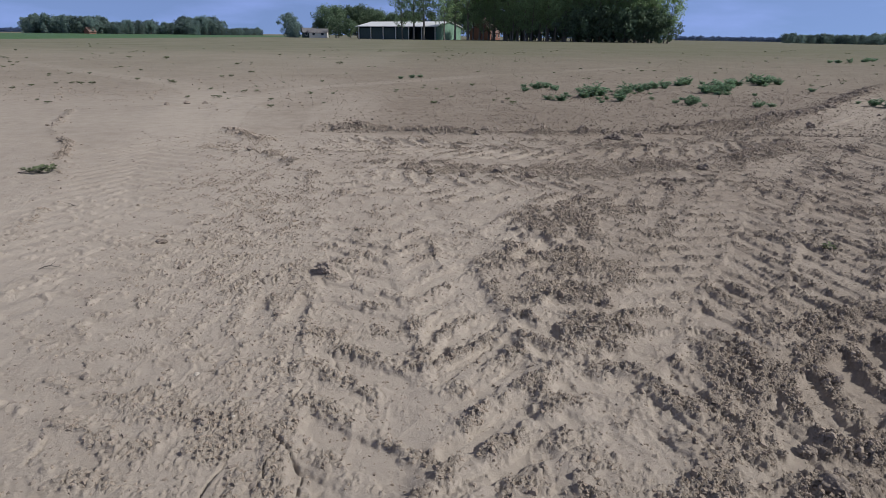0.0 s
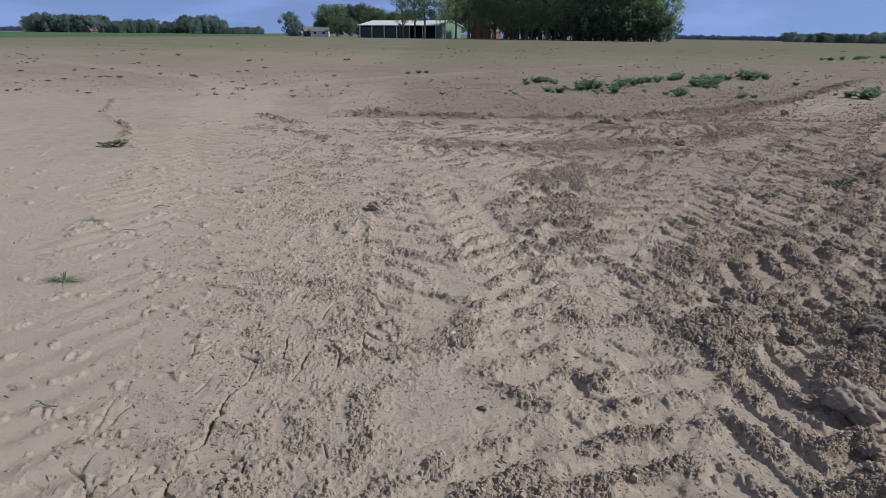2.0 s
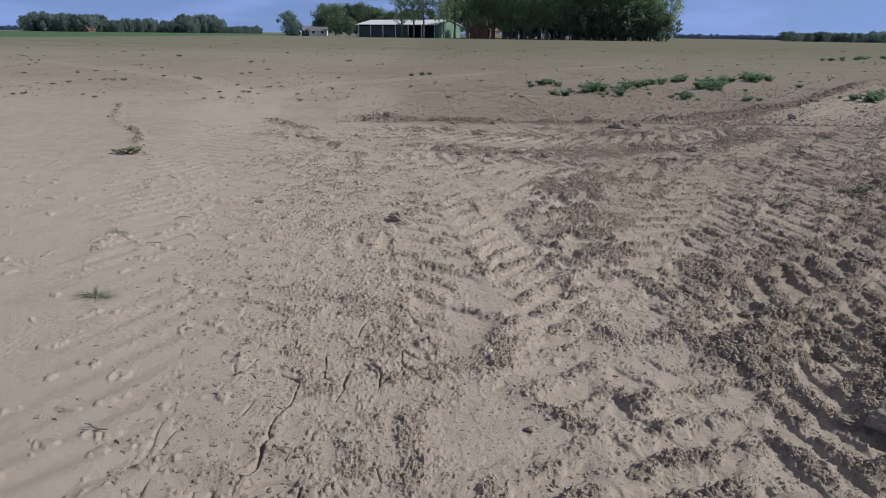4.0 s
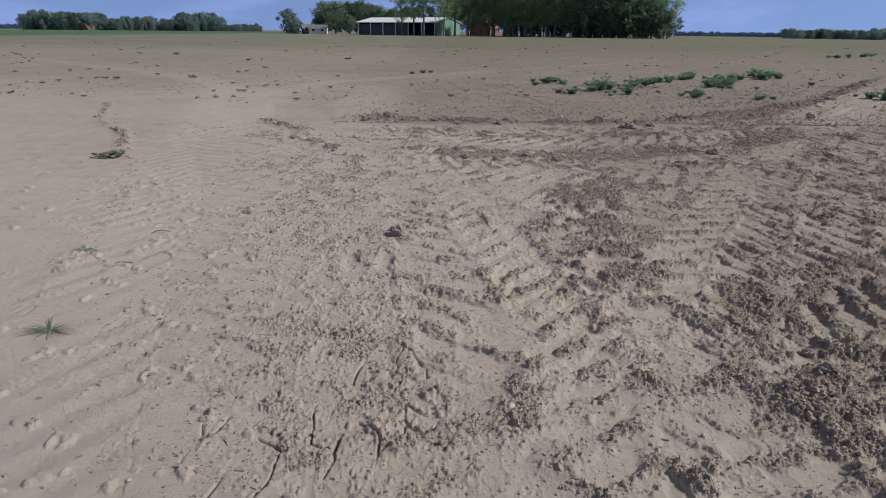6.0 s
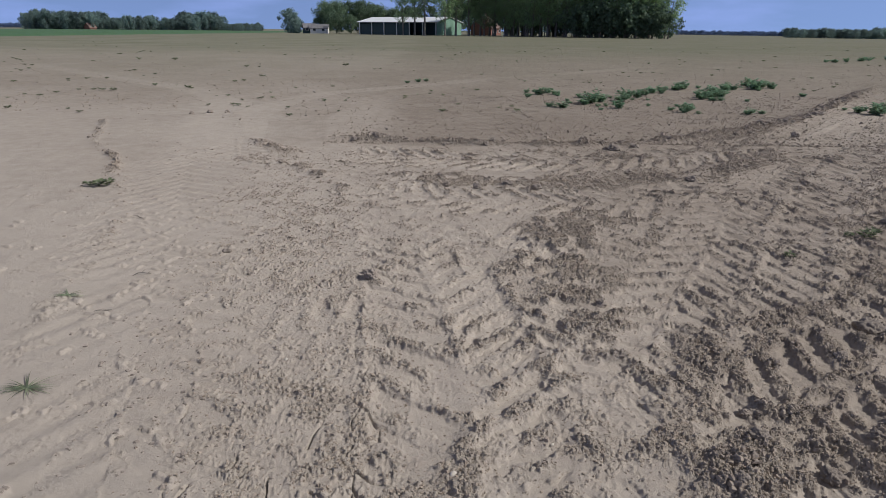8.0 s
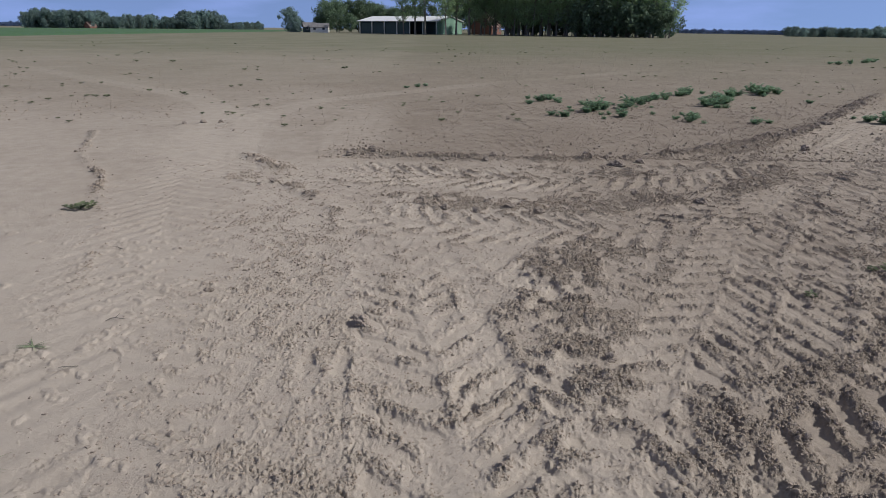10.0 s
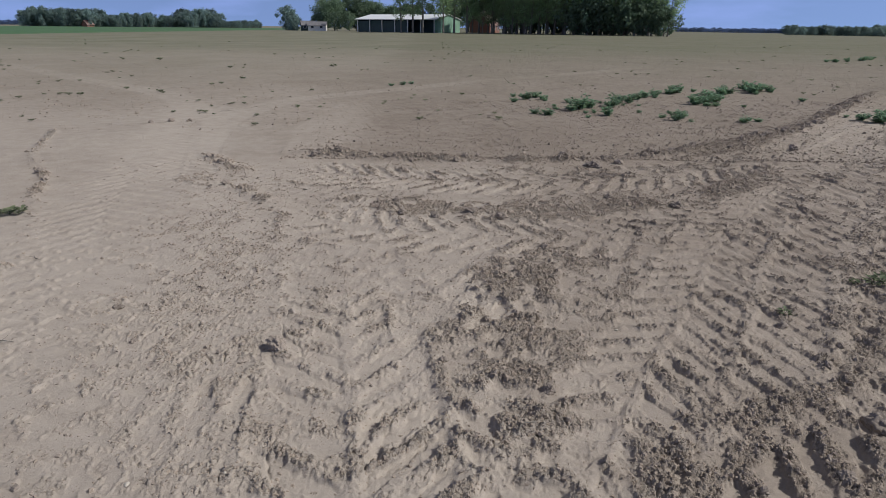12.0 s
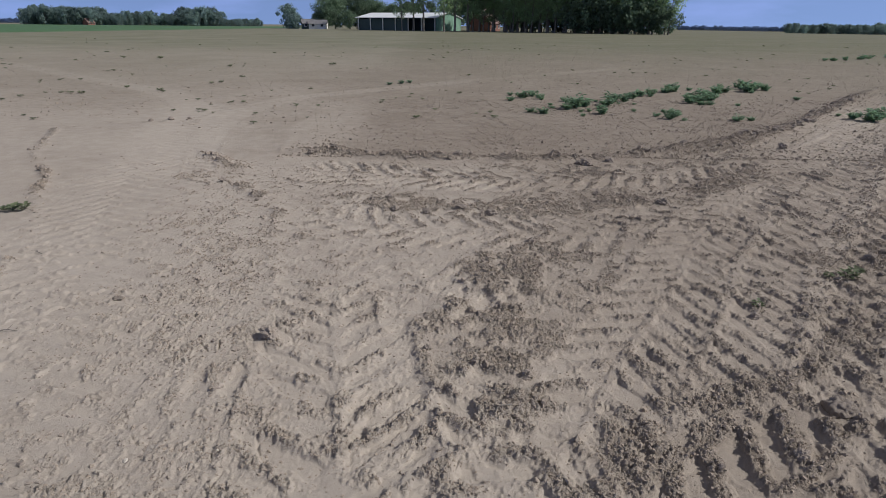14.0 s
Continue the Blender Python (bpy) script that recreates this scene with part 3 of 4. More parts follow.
def quads_mesh(name, verts, faces, mat, smooth=False):
    me = bpy.data.meshes.new(name)
    me.from_pydata(verts, [], faces)
    me.materials.append(mat)
    if smooth:
        me.polygons.foreach_set("use_smooth", np.ones(len(me.polygons), dtype=bool))
    return me


def box(bm, x0, x1, y0, y1, z0, z1):
    v = [bm.verts.new(c) for c in ((x0, y0, z0), (x1, y0, z0), (x1, y1, z0), (x0, y1, z0), (x0, y0, z1), (x1, y0, z1), (x1, y1, z1), (x0, y1, z1))]
    for f in ((3, 2, 1, 0), (4, 5, 6, 7), (0, 1, 5, 4), (1, 2, 6, 5), (2, 3, 7, 6), (3, 0, 4, 7)):
        bm.faces.new([v[i] for i in f])


def boxed(*args):
    bm = bmesh.new()
    box(bm, *args)
    return bm


def limb(verts, faces, path, radii, sides=7):
    base = len(verts)
    for i, (p, r) in enumerate(zip(path, radii)):
        d = (path[min(i + 1, len(path) - 1)] - path[max(i - 1, 0)]).normalized()
        a = d.orthogonal().normalized()
        b = d.cross(a)
        for k in range(sides):
            w = 2 * math.pi * k / sides
            verts.append(p + (a * math.cos(w) + b * math.sin(w)) * r)
    for i in range(len(path) - 1):
        for k in range(sides):
            q = base + i * sides
            faces.append((q + k, q + (k + 1) % sides, q + sides + (k + 1) % sides, q + sides + k))


# ---- trees ----
def tree_meshes(seed, high, wide, bare, leafs, size, leaf_mat, slim=False):
    """Trunk with limbs, and a crown of many small leaf clumps with gaps between its boughs."""
    rng = random.Random(seed)
    verts, faces, tips = [], [], []
    lean = Vector((rng.uniform(-0.04, 0.04), rng.uniform(-0.04, 0.04), 0))
    trunk = [Vector((lean.x * z * high + rng.uniform(-0.1, 0.1) * z, lean.y * z * high, z * high)) for z in (0, 0.08, 0.25, 0.45, 0.65, 0.85, 0.97)]
    r0 = high * 0.014 + 0.05
    r0 = r0 * (0.55 if bare > 0.25 else 1.0)
    limb(verts, faces, trunk, [r0 * k for k in (1.3, 1.0, 0.85, 0.65, 0.45, 0.2, 0.05)])
    count = 26 if slim else 20
    for k in range(count):
        f = bare + (0.97 - bare) * (k + rng.random()) / count
        at = trunk[0].lerp(trunk[-1], f)
        env = math.sin(math.pi * min(1, ((f - bare) / (1.02 - bare)) * 0.8 + 0.2)) ** 0.7
        reach = wide * 0.5 * env * rng.uniform(0.65, 1.15)
        ang = k * 2.4 + rng.uniform(-0.5, 0.5)
        up = reach * (1.1 if slim else 0.55) * rng.uniform(0.6, 1.2)
        end = at + Vector((math.cos(ang) * reach, math.sin(ang) * reach, up))
        mid = at.lerp(end, 0.5) + Vector((0, 0, -0.1 * reach))
        limb(verts, faces, [at, mid, end], [r0 * 0.28, r0 * 0.17, r0 * 0.05], 5)
        tips += [(end, wide * 0.17 * rng.uniform(0.7, 1.3)), (mid, wide * 0.15 * rng.uniform(0.6, 1.2))]
    tips.append((trunk[-1], wide * 0.16))
    lv, lf = [], []
    for k in range(leafs):
        c, r = tips[rng.randrange(len(tips))]
        d = Vector((rng.gauss(0, 1), rng.gauss(0, 1), rng.gauss(0, 0.85))).normalized() * r * rng.random() ** 0.45
        p = c + d
        if p.z < high * bare * 0.6:
            continue
        n = (d.normalized() + Vector((rng.uniform(-1, 1), rng.uniform(-1, 1), rng.uniform(-0.2, 1)))).normalized()
        a = n.orthogonal().normalized()
        a.rotate(Matrix.Rotation(rng.uniform(0, 6.28), 3, n))
        b = n.cross(a)
        s = size * rng.uniform(0.5, 1.3)
        q = len(lv)
        lv += [p - a * s, p - b * s * 0.6 + n * s * 0.25, p + a * s, p + b * s * 0.6 + n * s * 0.2]
        lf += [(q, q + 1, q + 2), (q, q + 2, q + 3)]
    return quads_mesh("trunk", verts, faces, BARK, True), quads_mesh("crown", lv, lf, leaf_mat)


def tree(kind, name, x, y, scale, turn, label, group, z=0.0):
    top = new(name)
    part("trunk", kind[0], None, top)
    part("crown", kind[1], None, top)
    top.matrix_basis = pose(x, y, z, 0, 0, turn) @ Matrix.Diagonal((scale, scale, scale * random.uniform(0.94, 1.06), 1))
    return tagged(top, label, "tree", group)


def fall(x, y):
    return -0.0065 * min(max(x - 50, 0), 480) * float(step(60, 200, y))


random.seed(5)
POPLARS = [tree_meshes(10 + k, 23, 8.0, 0.14, 2600, 0.3, LEAF_POPLAR, True) for k in range(4)]
FARM_TREES = [tree_meshes(130 + k, 17, 8.0, 0.24, 2400, 0.27, LEAF_POPLAR, True) for k in range(3)]
EDGE_TREES = [tree_meshes(30 + k, 15, 8.5, 0.2, 2400, 0.26, LEAF_POPLAR) for k in range(3)]
OAKS = [tree_meshes(50 + k, 14, 12, 0.1, 3600, 0.38, LEAF_DARK) for k in range(3)]
FAR_TREES = [tree_meshes(70 + k, 9.5, 8.5, 0.02, 1700, 0.46, LEAF_FAR_HAZE) for k in range(3)]
HORIZON_TREES = [tree_meshes(80 + k, 9.5, 9.5, 0.03, 900, 0.6, LEAF_HORIZON_HAZE) for k in range(3)]
BUSHES = [tree_meshes(90 + k, 4.5, 5.5, 0.02, 1500, 0.24, LEAF_DARK) for k in range(3)]

# the poplar wood beside the farm
for row in range(3):
    for k in range(15):
        f = k / 14
        x = 17 + 43.5 * f + row * 3.2 + random.uniform(-0.8, 0.8)
        y = 199 - 39 * f + row * 5.5 + random.uniform(-1, 1)
        if x < 56.5 + row * 2.5:
            tree(POPLARS[(k + row) % 4], "poplar_tree", x, y, random.uniform(0.85, 1.1), random.uniform(0, 360), "tall dark green poplar in the farm wood", "poplars of the farm wood", fall(x, y))
for k in range(17):
    f = k / 16
    x, y = 14 + 43.5 * f + random.uniform(-0.8, 0.8), 196 - 37.5 * f
    if k < 9:
        tree(EDGE_TREES[k % 3], "young_tree", x, y, random.uniform(0.7, 0.9), random.uniform(0, 360), "young green tree with a bare pale trunk", "young trees along the wood")
    else:
        tree(BUSHES[k % 3], "bush", x, y + 1, random.uniform(1.2, 1.9), random.uniform(0, 360), "dark green leafy bush at the foot of the poplars", "bushes along the wood", fall(x, y))
        tree(EDGE_TREES[k % 3], "young_tree", x + 1.5, y + 2.5, random.uniform(0.8, 1.0), random.uniform(0, 360), "young green tree among dark bushes", "young trees along the wood", fall(x, y))
for k in range(16):
    x, y = 24 + 2.6 * k + random.uniform(-1, 1), 212 - 2.2 * k + random.uniform(-2, 2)
    tree(BUSHES[k % 3], "bush", x, y, random.uniform(1.1, 1.7), random.uniform(0, 360), "dark green leafy bush between the poplars", "bushes along the wood", fall(x, y))
# trees before the barn
for x, y, s in ((-8.6, 196, 1.15), (-5.4, 193, 1.2), (1.0, 193, 0.95), (4.4, 196, 1.2), (8.6, 198, 1.2), (-12.5, 199, 0.8), (12.5, 200, 1.15), (15.5, 201, 1.0), (10.6, 204, 0.9)):
    tree(FARM_TREES[random.randrange(3)], "farmyard_tree", x, y, s, random.uniform(0, 360), "slender green tree with a thin bare trunk before the barn", "trees before the barn")
# wood behind the barn
for k, (x, y, s) in enumerate(((-51, 262, 1.05), (-46, 258, 1.12), (-41, 266, 1.15), (-36, 262, 1.1), (-31, 268, 1.0), (-25, 268, 0.9), (-19, 270, 0.9), (-13, 272, 0.95), (-6, 270, 0.95), (2, 262, 1.1), (10, 264, 1.2), (20, 262, 1.2), (30, 258, 1.2), (-43, 246, 0.62), (-38, 244, 0.66), (-54, 262, 0.6), (-48, 270, 1.1), (-39, 272, 1.15), (-33, 274, 1.1), (-28, 262, 0.95), (-22, 264, 0.9), (-16, 266, 0.9), (-50, 256, 0.8), (5, 242, 1.35), (12, 246, 1.45), (19, 250, 1.4))):
    tree(OAKS[k % 3], "oak_tree", x + 2, y, s * 0.76, random.uniform(0, 360), "broad dark green tree behind the barn", "trees behind the barn")
for x, y, s in ((-62, 262, 0.8), (-65, 266, 0.95), (-60, 255, 0.6)):
    tree(FAR_TREES[1], "conifer", x, y, s, 30 * s, "small dark tree beside the bungalow", "trees beside the bungalow")
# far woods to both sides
for k in range(84):
    f = k / 83
    px = 52 + f * 410
    big = 1.02 if px < 190 else 0.82 if px < 278 else 0.68 if px < 322 else 1.02 if px < 395 else 0.5
    y = 400 + random.uniform(-12, 25)
    x = (px - 780) * 0.000918 * y
    tree(FAR_TREES[k % 3], "far_tree", x, y, big * random.uniform(0.8, 1.12), random.uniform(0, 360), "distant round tree beyond the fields, tinted blue-green for haze", "trees of the far wood")
for k in range(44):
    f = k / 43
    y = 400 + random.uniform(-10, 20)
    x = (1390 + f * 190 - 780) * 0.000918 * y
    tree(FAR_TREES[k % 3], "far_tree", x, y, random.uniform(0.5, 0.62) * (1.15 if f > 0.8 else 1.0), random.uniform(0, 360), "distant tree in a long row, tinted blue-green for haze", "trees of the far row", fall(x, y))
for k in range(120):
    f = k / 119
    y = 950 + random.uniform(-20, 40)
    px = 1195 + f * 215 if k % 4 else -15 + f * 75
    x = (px - 780) * 0.000918 * y
    tree(HORIZON_TREES[k % 3], "far_tree", x, y, random.uniform(0.4, 0.75), random.uniform(0, 360), "very distant tree on the horizon, coloured blue for haze", "trees on the horizon", fall(x, y))


# ---- the farm ----
def barn():
    top = new("barn")
    L, W, E, R = 31.8, 18.0, 4.1, 5.7
    part("back_wall", boxed(-L, 0, W - 0.2, W, 0, E), SHEET_DARK, top, "dark back wall")
    part("inner_wall", boxed(-L, -0.2, 7.0, 7.2, 0, E), SHEET_DARK, top, "dark inner wall of the open bays")
    part("side_wall", boxed(-L, -L + 0.2, 0, W - 0.21, 0, E), SHEET_DARK, top)
    bm = bmesh.new()
    out = [(0, 0), (W, 0), (W, E), (W / 2, R), (0, E)]
    a = [bm.verts.new((0.0, y, z)) for y, z in out]
    b = [bm.verts.new((-0.19, y, z)) for y, z in out]
    bm.faces.new(a)
    bm.faces.new(b[::-1])
    for i in range(5):
        bm.faces.new((a[i], b[i], b[(i + 1) % 5], a[(i + 1) % 5]))
    part("gable_wall", bm, SHEET_GREEN, top, "green profiled sheet gable")
    for k in range(45):
        y = 0.2 + k * 0.4
        h = E + (R - E) * (1 - abs(y - W / 2) / (W / 2)) - 0.1
        part("sheet_rib", boxed(0.003, 0.05, y, y + 0.1, 0.02, h), SHEET_GREEN, top)
    for side in (0, 1):
        bm = bmesh.new()
        y0, y1 = (-0.7, W / 2) if side == 0 else (W / 2, W + 0.7)
        z0, z1 = (E - 0.06, R + 0.08) if side == 0 else (R + 0.08, E - 0.06)
        v = [bm.verts.new(c) for c in ((-L - 0.5, y0, z0), (0.5, y0, z0), (0.5, y1, z1), (-L - 0.5, y1, z1))]
        v += [bm.verts.new((p.co.x, p.co.y, p.co.z + 0.14)) for p in v]
        for f in ((3, 2, 1, 0), (4, 5, 6, 7), (0, 1, 5, 4), (1, 2, 6, 5), (2, 3, 7, 6), (3, 0, 4, 7)):
            bm.faces.new([v[i] for i in f])
        part("roof", bm, ROOF_WHITE, top, "pale metal roof")
    for k in range(7):
        x = -L + 0.3 + k * 5.15
        part("post", boxed(x, x + 0.28, -0.32, -0.04, 0, E - 0.02), WHITE, top, "white steel post")
    for k in range(4):
        x = -L + 0.62 + k * 5.15
        part("bay_door", boxed(x, x + 4.8, 0.02, 0.14, 0, E - 0.5), SHEET_DARK, top, "dark green sliding door")
    part("gutter", boxed(-L - 0.5, 0.5, -0.9, -0.72, E - 0.1, E + 0.06), WHITE, top)
    top.matrix_basis = pose(-1.5, 205, 0, 0, 0, -28.2)
    return tagged(top, "long open-fronted barn with a pale roof and green gable", "barn")


def house(name, x, y, turn, L, W, E, R, wall, roof, label, chimney=True):
    top = new(name)
    bm = bmesh.new()
    out = [(0, 0), (W, 0), (W, E), (W / 2, R), (0, E)]
    a = [bm.verts.new((L / 2, yy - W / 2, z)) for yy, z in out]
    b = [bm.verts.new((-L / 2, yy - W / 2, z)) for yy, z in out]
    bm.faces.new(a)
    bm.faces.new(b[::-1])
    for i in range(5):
        bm.faces.new((a[i], b[i], b[(i + 1) % 5], a[(i + 1) % 5]))
    part("wall", bm, wall, top)
    slope = (R - E) / (W / 2)
    for s in (-1, 1):
        bm = bmesh.new()
        ring = [(s * (W / 2 + 0.4), E - 0.4 * slope + 0.02), (0, R + 0.02), (0, R + 0.22), (s * (W / 2 + 0.4), E - 0.4 * slope + 0.2)]
        a = [bm.verts.new((L / 2 + 0.3, yy, z)) for yy, z in ring]
        b = [bm.verts.new((-L / 2 - 0.3, yy, z)) for yy, z in ring]
        bm.faces.new(a)
        bm.faces.new(b[::-1])
        for i in range(4):
            bm.faces.new((a[i], b[i], b[(i + 1) % 4], a[(i + 1) % 4]))
        ob = part("roof", bm, roof, top)
        if s == 1 and chimney:
            part("chimney", boxed(L * 0.2, L * 0.2 + 0.7, -0.35, 0.35, R - 0.4, R + 1.0), BRICK, ob)
    n = max(2, int(L / 3))
    for k in range(n):
        cx = -L / 2 + (k + 0.5) * L / n
        win = part("window", boxed(cx - 0.6, cx + 0.6, -W / 2 - 0.05, -W / 2 + 0.02, 0.9, 2.1), WHITE, top, "white framed window")
        part("pane", boxed(cx - 0.5, cx + 0.5, -W / 2 - 0.07, -W / 2 - 0.054, 1.0, 2.0), GLASS_DARK, win)
    top.matrix_basis = pose(x, y, fall(x, y), 0, 0, turn)
    return tagged(top, label, "house")


barn()
house("farmhouse", 16.2, 226, 62, 9, 8, 2.8, 7.4, BRICK, TILE_RED, "red brick farmhouse with a red tiled roof among trees")
house("bungalow", -49.5, 250, 4, 7, 5, 2.0, 3.3, WHITE, TILE_GREY, "small white bungalow with a grey roof", False)
house("shed", -54, 252, 20, 5, 4, 2.2, 3.6, SHEET_DARK, TILE_GREY, "small dark shed with a grey roof", False)
house("far_house", -222, 391, 70, 5, 4.5, 1.6, 4.0, BRICK, TILE_RED, "distant brick house with a red roof before the wood")


def crop_field():
    """A dense green crop beyond the bare field."""
    xs, ys = np.linspace(-430, -76, 90), np.concatenate([np.linspace(62, 160, 60), np.linspace(163, 385, 60)])
    X, Y = np.meshgrid(xs, ys)
    X = X + 1.5 * fbm(Y * 0.05, X * 0.01, 7, 2) * (X > -80)
    Z = 0.34 + 0.12 * fbm(X * 0.9, Y * 0.9, 9, 2)
    edge = (X <= -429) | (X > -77.9) | (Y <= 62.1) | (Y >= 384.9)
    Z = np.where(edge, -0.05, Z)
    nr, nc = X.shape
    a = (np.arange(nr - 1)[:, None] * nc + np.arange(nc - 1)[None, :]).ravel()
    me = quads_mesh("crop_field", np.stack([X.ravel(), Y.ravel(), Z.ravel()], 1).tolist(), np.stack([a, a + 1, a + nc + 1, a + nc], 1).tolist(), CROP, True)
    return tagged(new("crop_field", me), "dense bright green crop beyond the bare soil", "crop", kind="stuff")


crop_field()


# ---- clods ----
def clod_mesh(seed, subdivisions=2):
    bm = bmesh.new()
    bmesh.ops.create_icosphere(bm, subdivisions=subdivisions, radius=0.5)
    off = Vector((seed * 7.3, seed * 3.1, seed * 1.7))
    for v in bm.verts:
        d = v.co.normalized()
        k = 0.88 + 0.34 * noise.noise(d * 1.5 + off) + 0.22 * noise.noise(d * 3.4 + off)
        near, far = noise.voronoi(d * 2.6 + off)[0][:2]
        k += 0.12 * min(1.0, (far - near) * 3) - 0.06
        k += 0.035 * noise.noise(d * 8.5 + off) + 0.03 * noise.noise(d * 19 + off) + 0.03 * noise.noise(d * 37 + off)
        v.co = d * 0.5 * k
        v.co.z *= 0.85
    return mesh_from("soil_clod", bm, CLOD, True)


CLODS = [clod_mesh(k, 5) for k in range(7)]


def clod(x, y, size, label="grey-brown lump of dried clay on the field", sink=0.22):
    ob = new("soil_clod", CLODS[random.randrange(7)])
    ob.matrix_basis = pose(x, y, float(height(x, y, 0.03)[0]) + size * sink, random.uniform(-25, 25), random.uniform(-25, 25), random.uniform(0, 360)) @ Matrix.Diagonal((size * random.uniform(0.85, 1.3), size * random.uniform(0.8, 1.1), size * random.uniform(0.7, 1.05), 1))
    return tagged(ob, label, "clod", "clods on the field")


random.seed(11)
for x, y, size in ((2.35, 2.6, 0.15), (1.15, 1.55, 0.09), (0.98, 1.5, 0.05), (1.34, 1.36, 0.11), (1.1, 0.87, 0.08), (1.24, 0.82, 0.15), (0.95, 1.3, 0.06), (1.73, 1.34, 0.16), (1.95, 2.25, 0.08), (1.2, 1.77, 0.06), (1.17, 0.6, 0.1), (1.68, 1.6, 0.07), (1.4, 0.58, 0.13), (1.5, 1.0, 0.07)):
    clod(x, y, size, "large grey lump of dried clay beside a tyre track", 0.12)
for x, y, size in ((0.28, 3.13, 0.08), (0.82, 2.85, 0.11), (0.71, 2.76, 0.07), (2.42, 3.58, 0.1), (2.59, 3.54, 0.1), (2.61, 3.31, 0.07), (2.72, 6.12, 0.16), (2.71, 8.18, 0.17), (2.33, 7.98, 0.2), (2.25, 8.05, 0.13), (4.21, 9.28, 0.2), (5.78, 9.34, 0.16), (-1.54, 3.34, 0.06), (-1.86, 3.79, 0.1), (0.57, 5.88, 0.12), (0.86, 5.75, 0.13), (-0.12, 5.89, 0.12), (0.21, 5.79, 0.12), (-4.9, 11.6, 0.16), (-5.2, 11.4, 0.12)):
    clod(x, y, size * (0.7 if y < 5 else 0.85), sink=0.12)
clod(-0.67, 3.25, 0.1, "upright lump of dried clay on flat crust", 0.3)
clod(-0.71, 3.34, 0.055, "upright lump of dried clay on flat crust", 0.3)
for line, half, high, c in RIDGES:
    if c < 0.5:
        continue
    total = line.s[-1]
    edge = high > 0.055
    for k in range(int(min(total, 16) * (5.0 if edge else 2.2 if c > 0.9 else 1.3))):
        q = random.random() * min(total, 16)
        m = int(np.searchsorted(line.s, q).clip(1, len(line.p) - 1))
        (ax, ay), (bx, by) = line.p[m - 1], line.p[m]
        x, y = ax + random.gauss(0, half * 0.55), ay + random.gauss(0, half * 0.55)
        clod(x, y, random.choice((0.045, 0.05, 0.06, 0.075, 0.1)) * (1.2 if edge else 1.0 if y > 7 else 0.8))


def lump_mesh(name, x, y, z, size, flat, rng, mat, long=1.0, tilt=0.35):
    """Many small blocky crumbs as one mesh: four corners below, four above, each pushed about."""
    n = len(x)
    base = np.array([(-1, -1, -0.7), (1, -1, -0.7), (1, 1, -0.7), (-1, 1, -0.7), (-0.6, -0.6, 0.8), (0.6, -0.6, 0.8), (0.6, 0.6, 0.8), (-0.6, 0.6, 0.8)])
    quad = np.array([(0, 1, 5, 4), (1, 2, 6, 5), (2, 3, 7, 6), (3, 0, 4, 7), (4, 5, 6, 7)])
    V = base[None] + 0.27 * rng.standard_normal((n, 8, 3)).clip(-1.3, 1.3)
    V = V * (0.7 + 0.6 * rng.random((n, 1, 3))) * size[:, None, None] * np.array([1, long, flat])
    w = rng.random(n) * 2 * math.pi
    tip = rng.normal(0, tilt, n)
    cw, sw = np.cos(w)[:, None], np.sin(w)[:, None]
    V[..., 2] += V[..., 0] * tip[:, None]
    X, Y = V[..., 0] * cw - V[..., 1] * sw, V[..., 0] * sw + V[..., 1] * cw
    V = np.stack([X + x[:, None], Y + y[:, None], V[..., 2] + z[:, None]], 2)
    F = (quad[None] + (np.arange(n) * 8)[:, None, None]).reshape(-1, 4)
    me = bpy.data.meshes.new(name)
    me.vertices.add(n * 8)
    me.vertices.foreach_set("co", V.ravel().astype(np.float32))
    me.loops.add(F.size)
    me.loops.foreach_set("vertex_index", F.ravel().astype(np.int32))
    me.polygons.add(len(F))
    me.polygons.foreach_set("loop_start", np.arange(0, F.size, 4, dtype=np.int32))
    me.update(calc_edges=True)
    me.polygons.foreach_set("use_smooth", np.zeros(len(F), dtype=bool))
    me.materials.append(mat)
    return me


def ridge_lumps():
    """Small broken lumps heaped along the ridges."""
    rng = np.random.default_rng(17)
    xs, ys = [], []
    for line, half, high, c in RIDGES:
        if c < 0.5:
            continue
        n = int(min(line.s[-1], 18) * (230 if high > 0.035 else 90 if c > 0.65 else 28))
        q = rng.random(n) * min(line.s[-1], 18)
        keep = vnoise(q * 2.3, q * 0 + half * 50, 5) > rng.random(n) * 1.2 - 0.6
        xs.append((np.interp(q, line.s, line.p[:, 0]) + rng.normal(0, half * 0.6, n))[keep])
        ys.append((np.interp(q, line.s, line.p[:, 1]) + rng.normal(0, half * 0.6, n))[keep])
    x, y = np.concatenate(xs), np.concatenate(ys)
    n = len(x)
    z = relief(x, y, np.full(n, 0.02))[0]
    size = 0.005 + 0.014 * rng.random(n) ** 3 * np.clip(0.5 + y * 0.07, 0.5, 1.3)
    me = lump_mesh("ridge_lumps", x, y, z - size * 0.1, size, 0.95, rng, CLOD_MOIST)
    return tagged(new("ridge_lumps", me), "broken lumps of clay heaped beside the tracks", "soil", kind="stuff")


ridge_lumps()


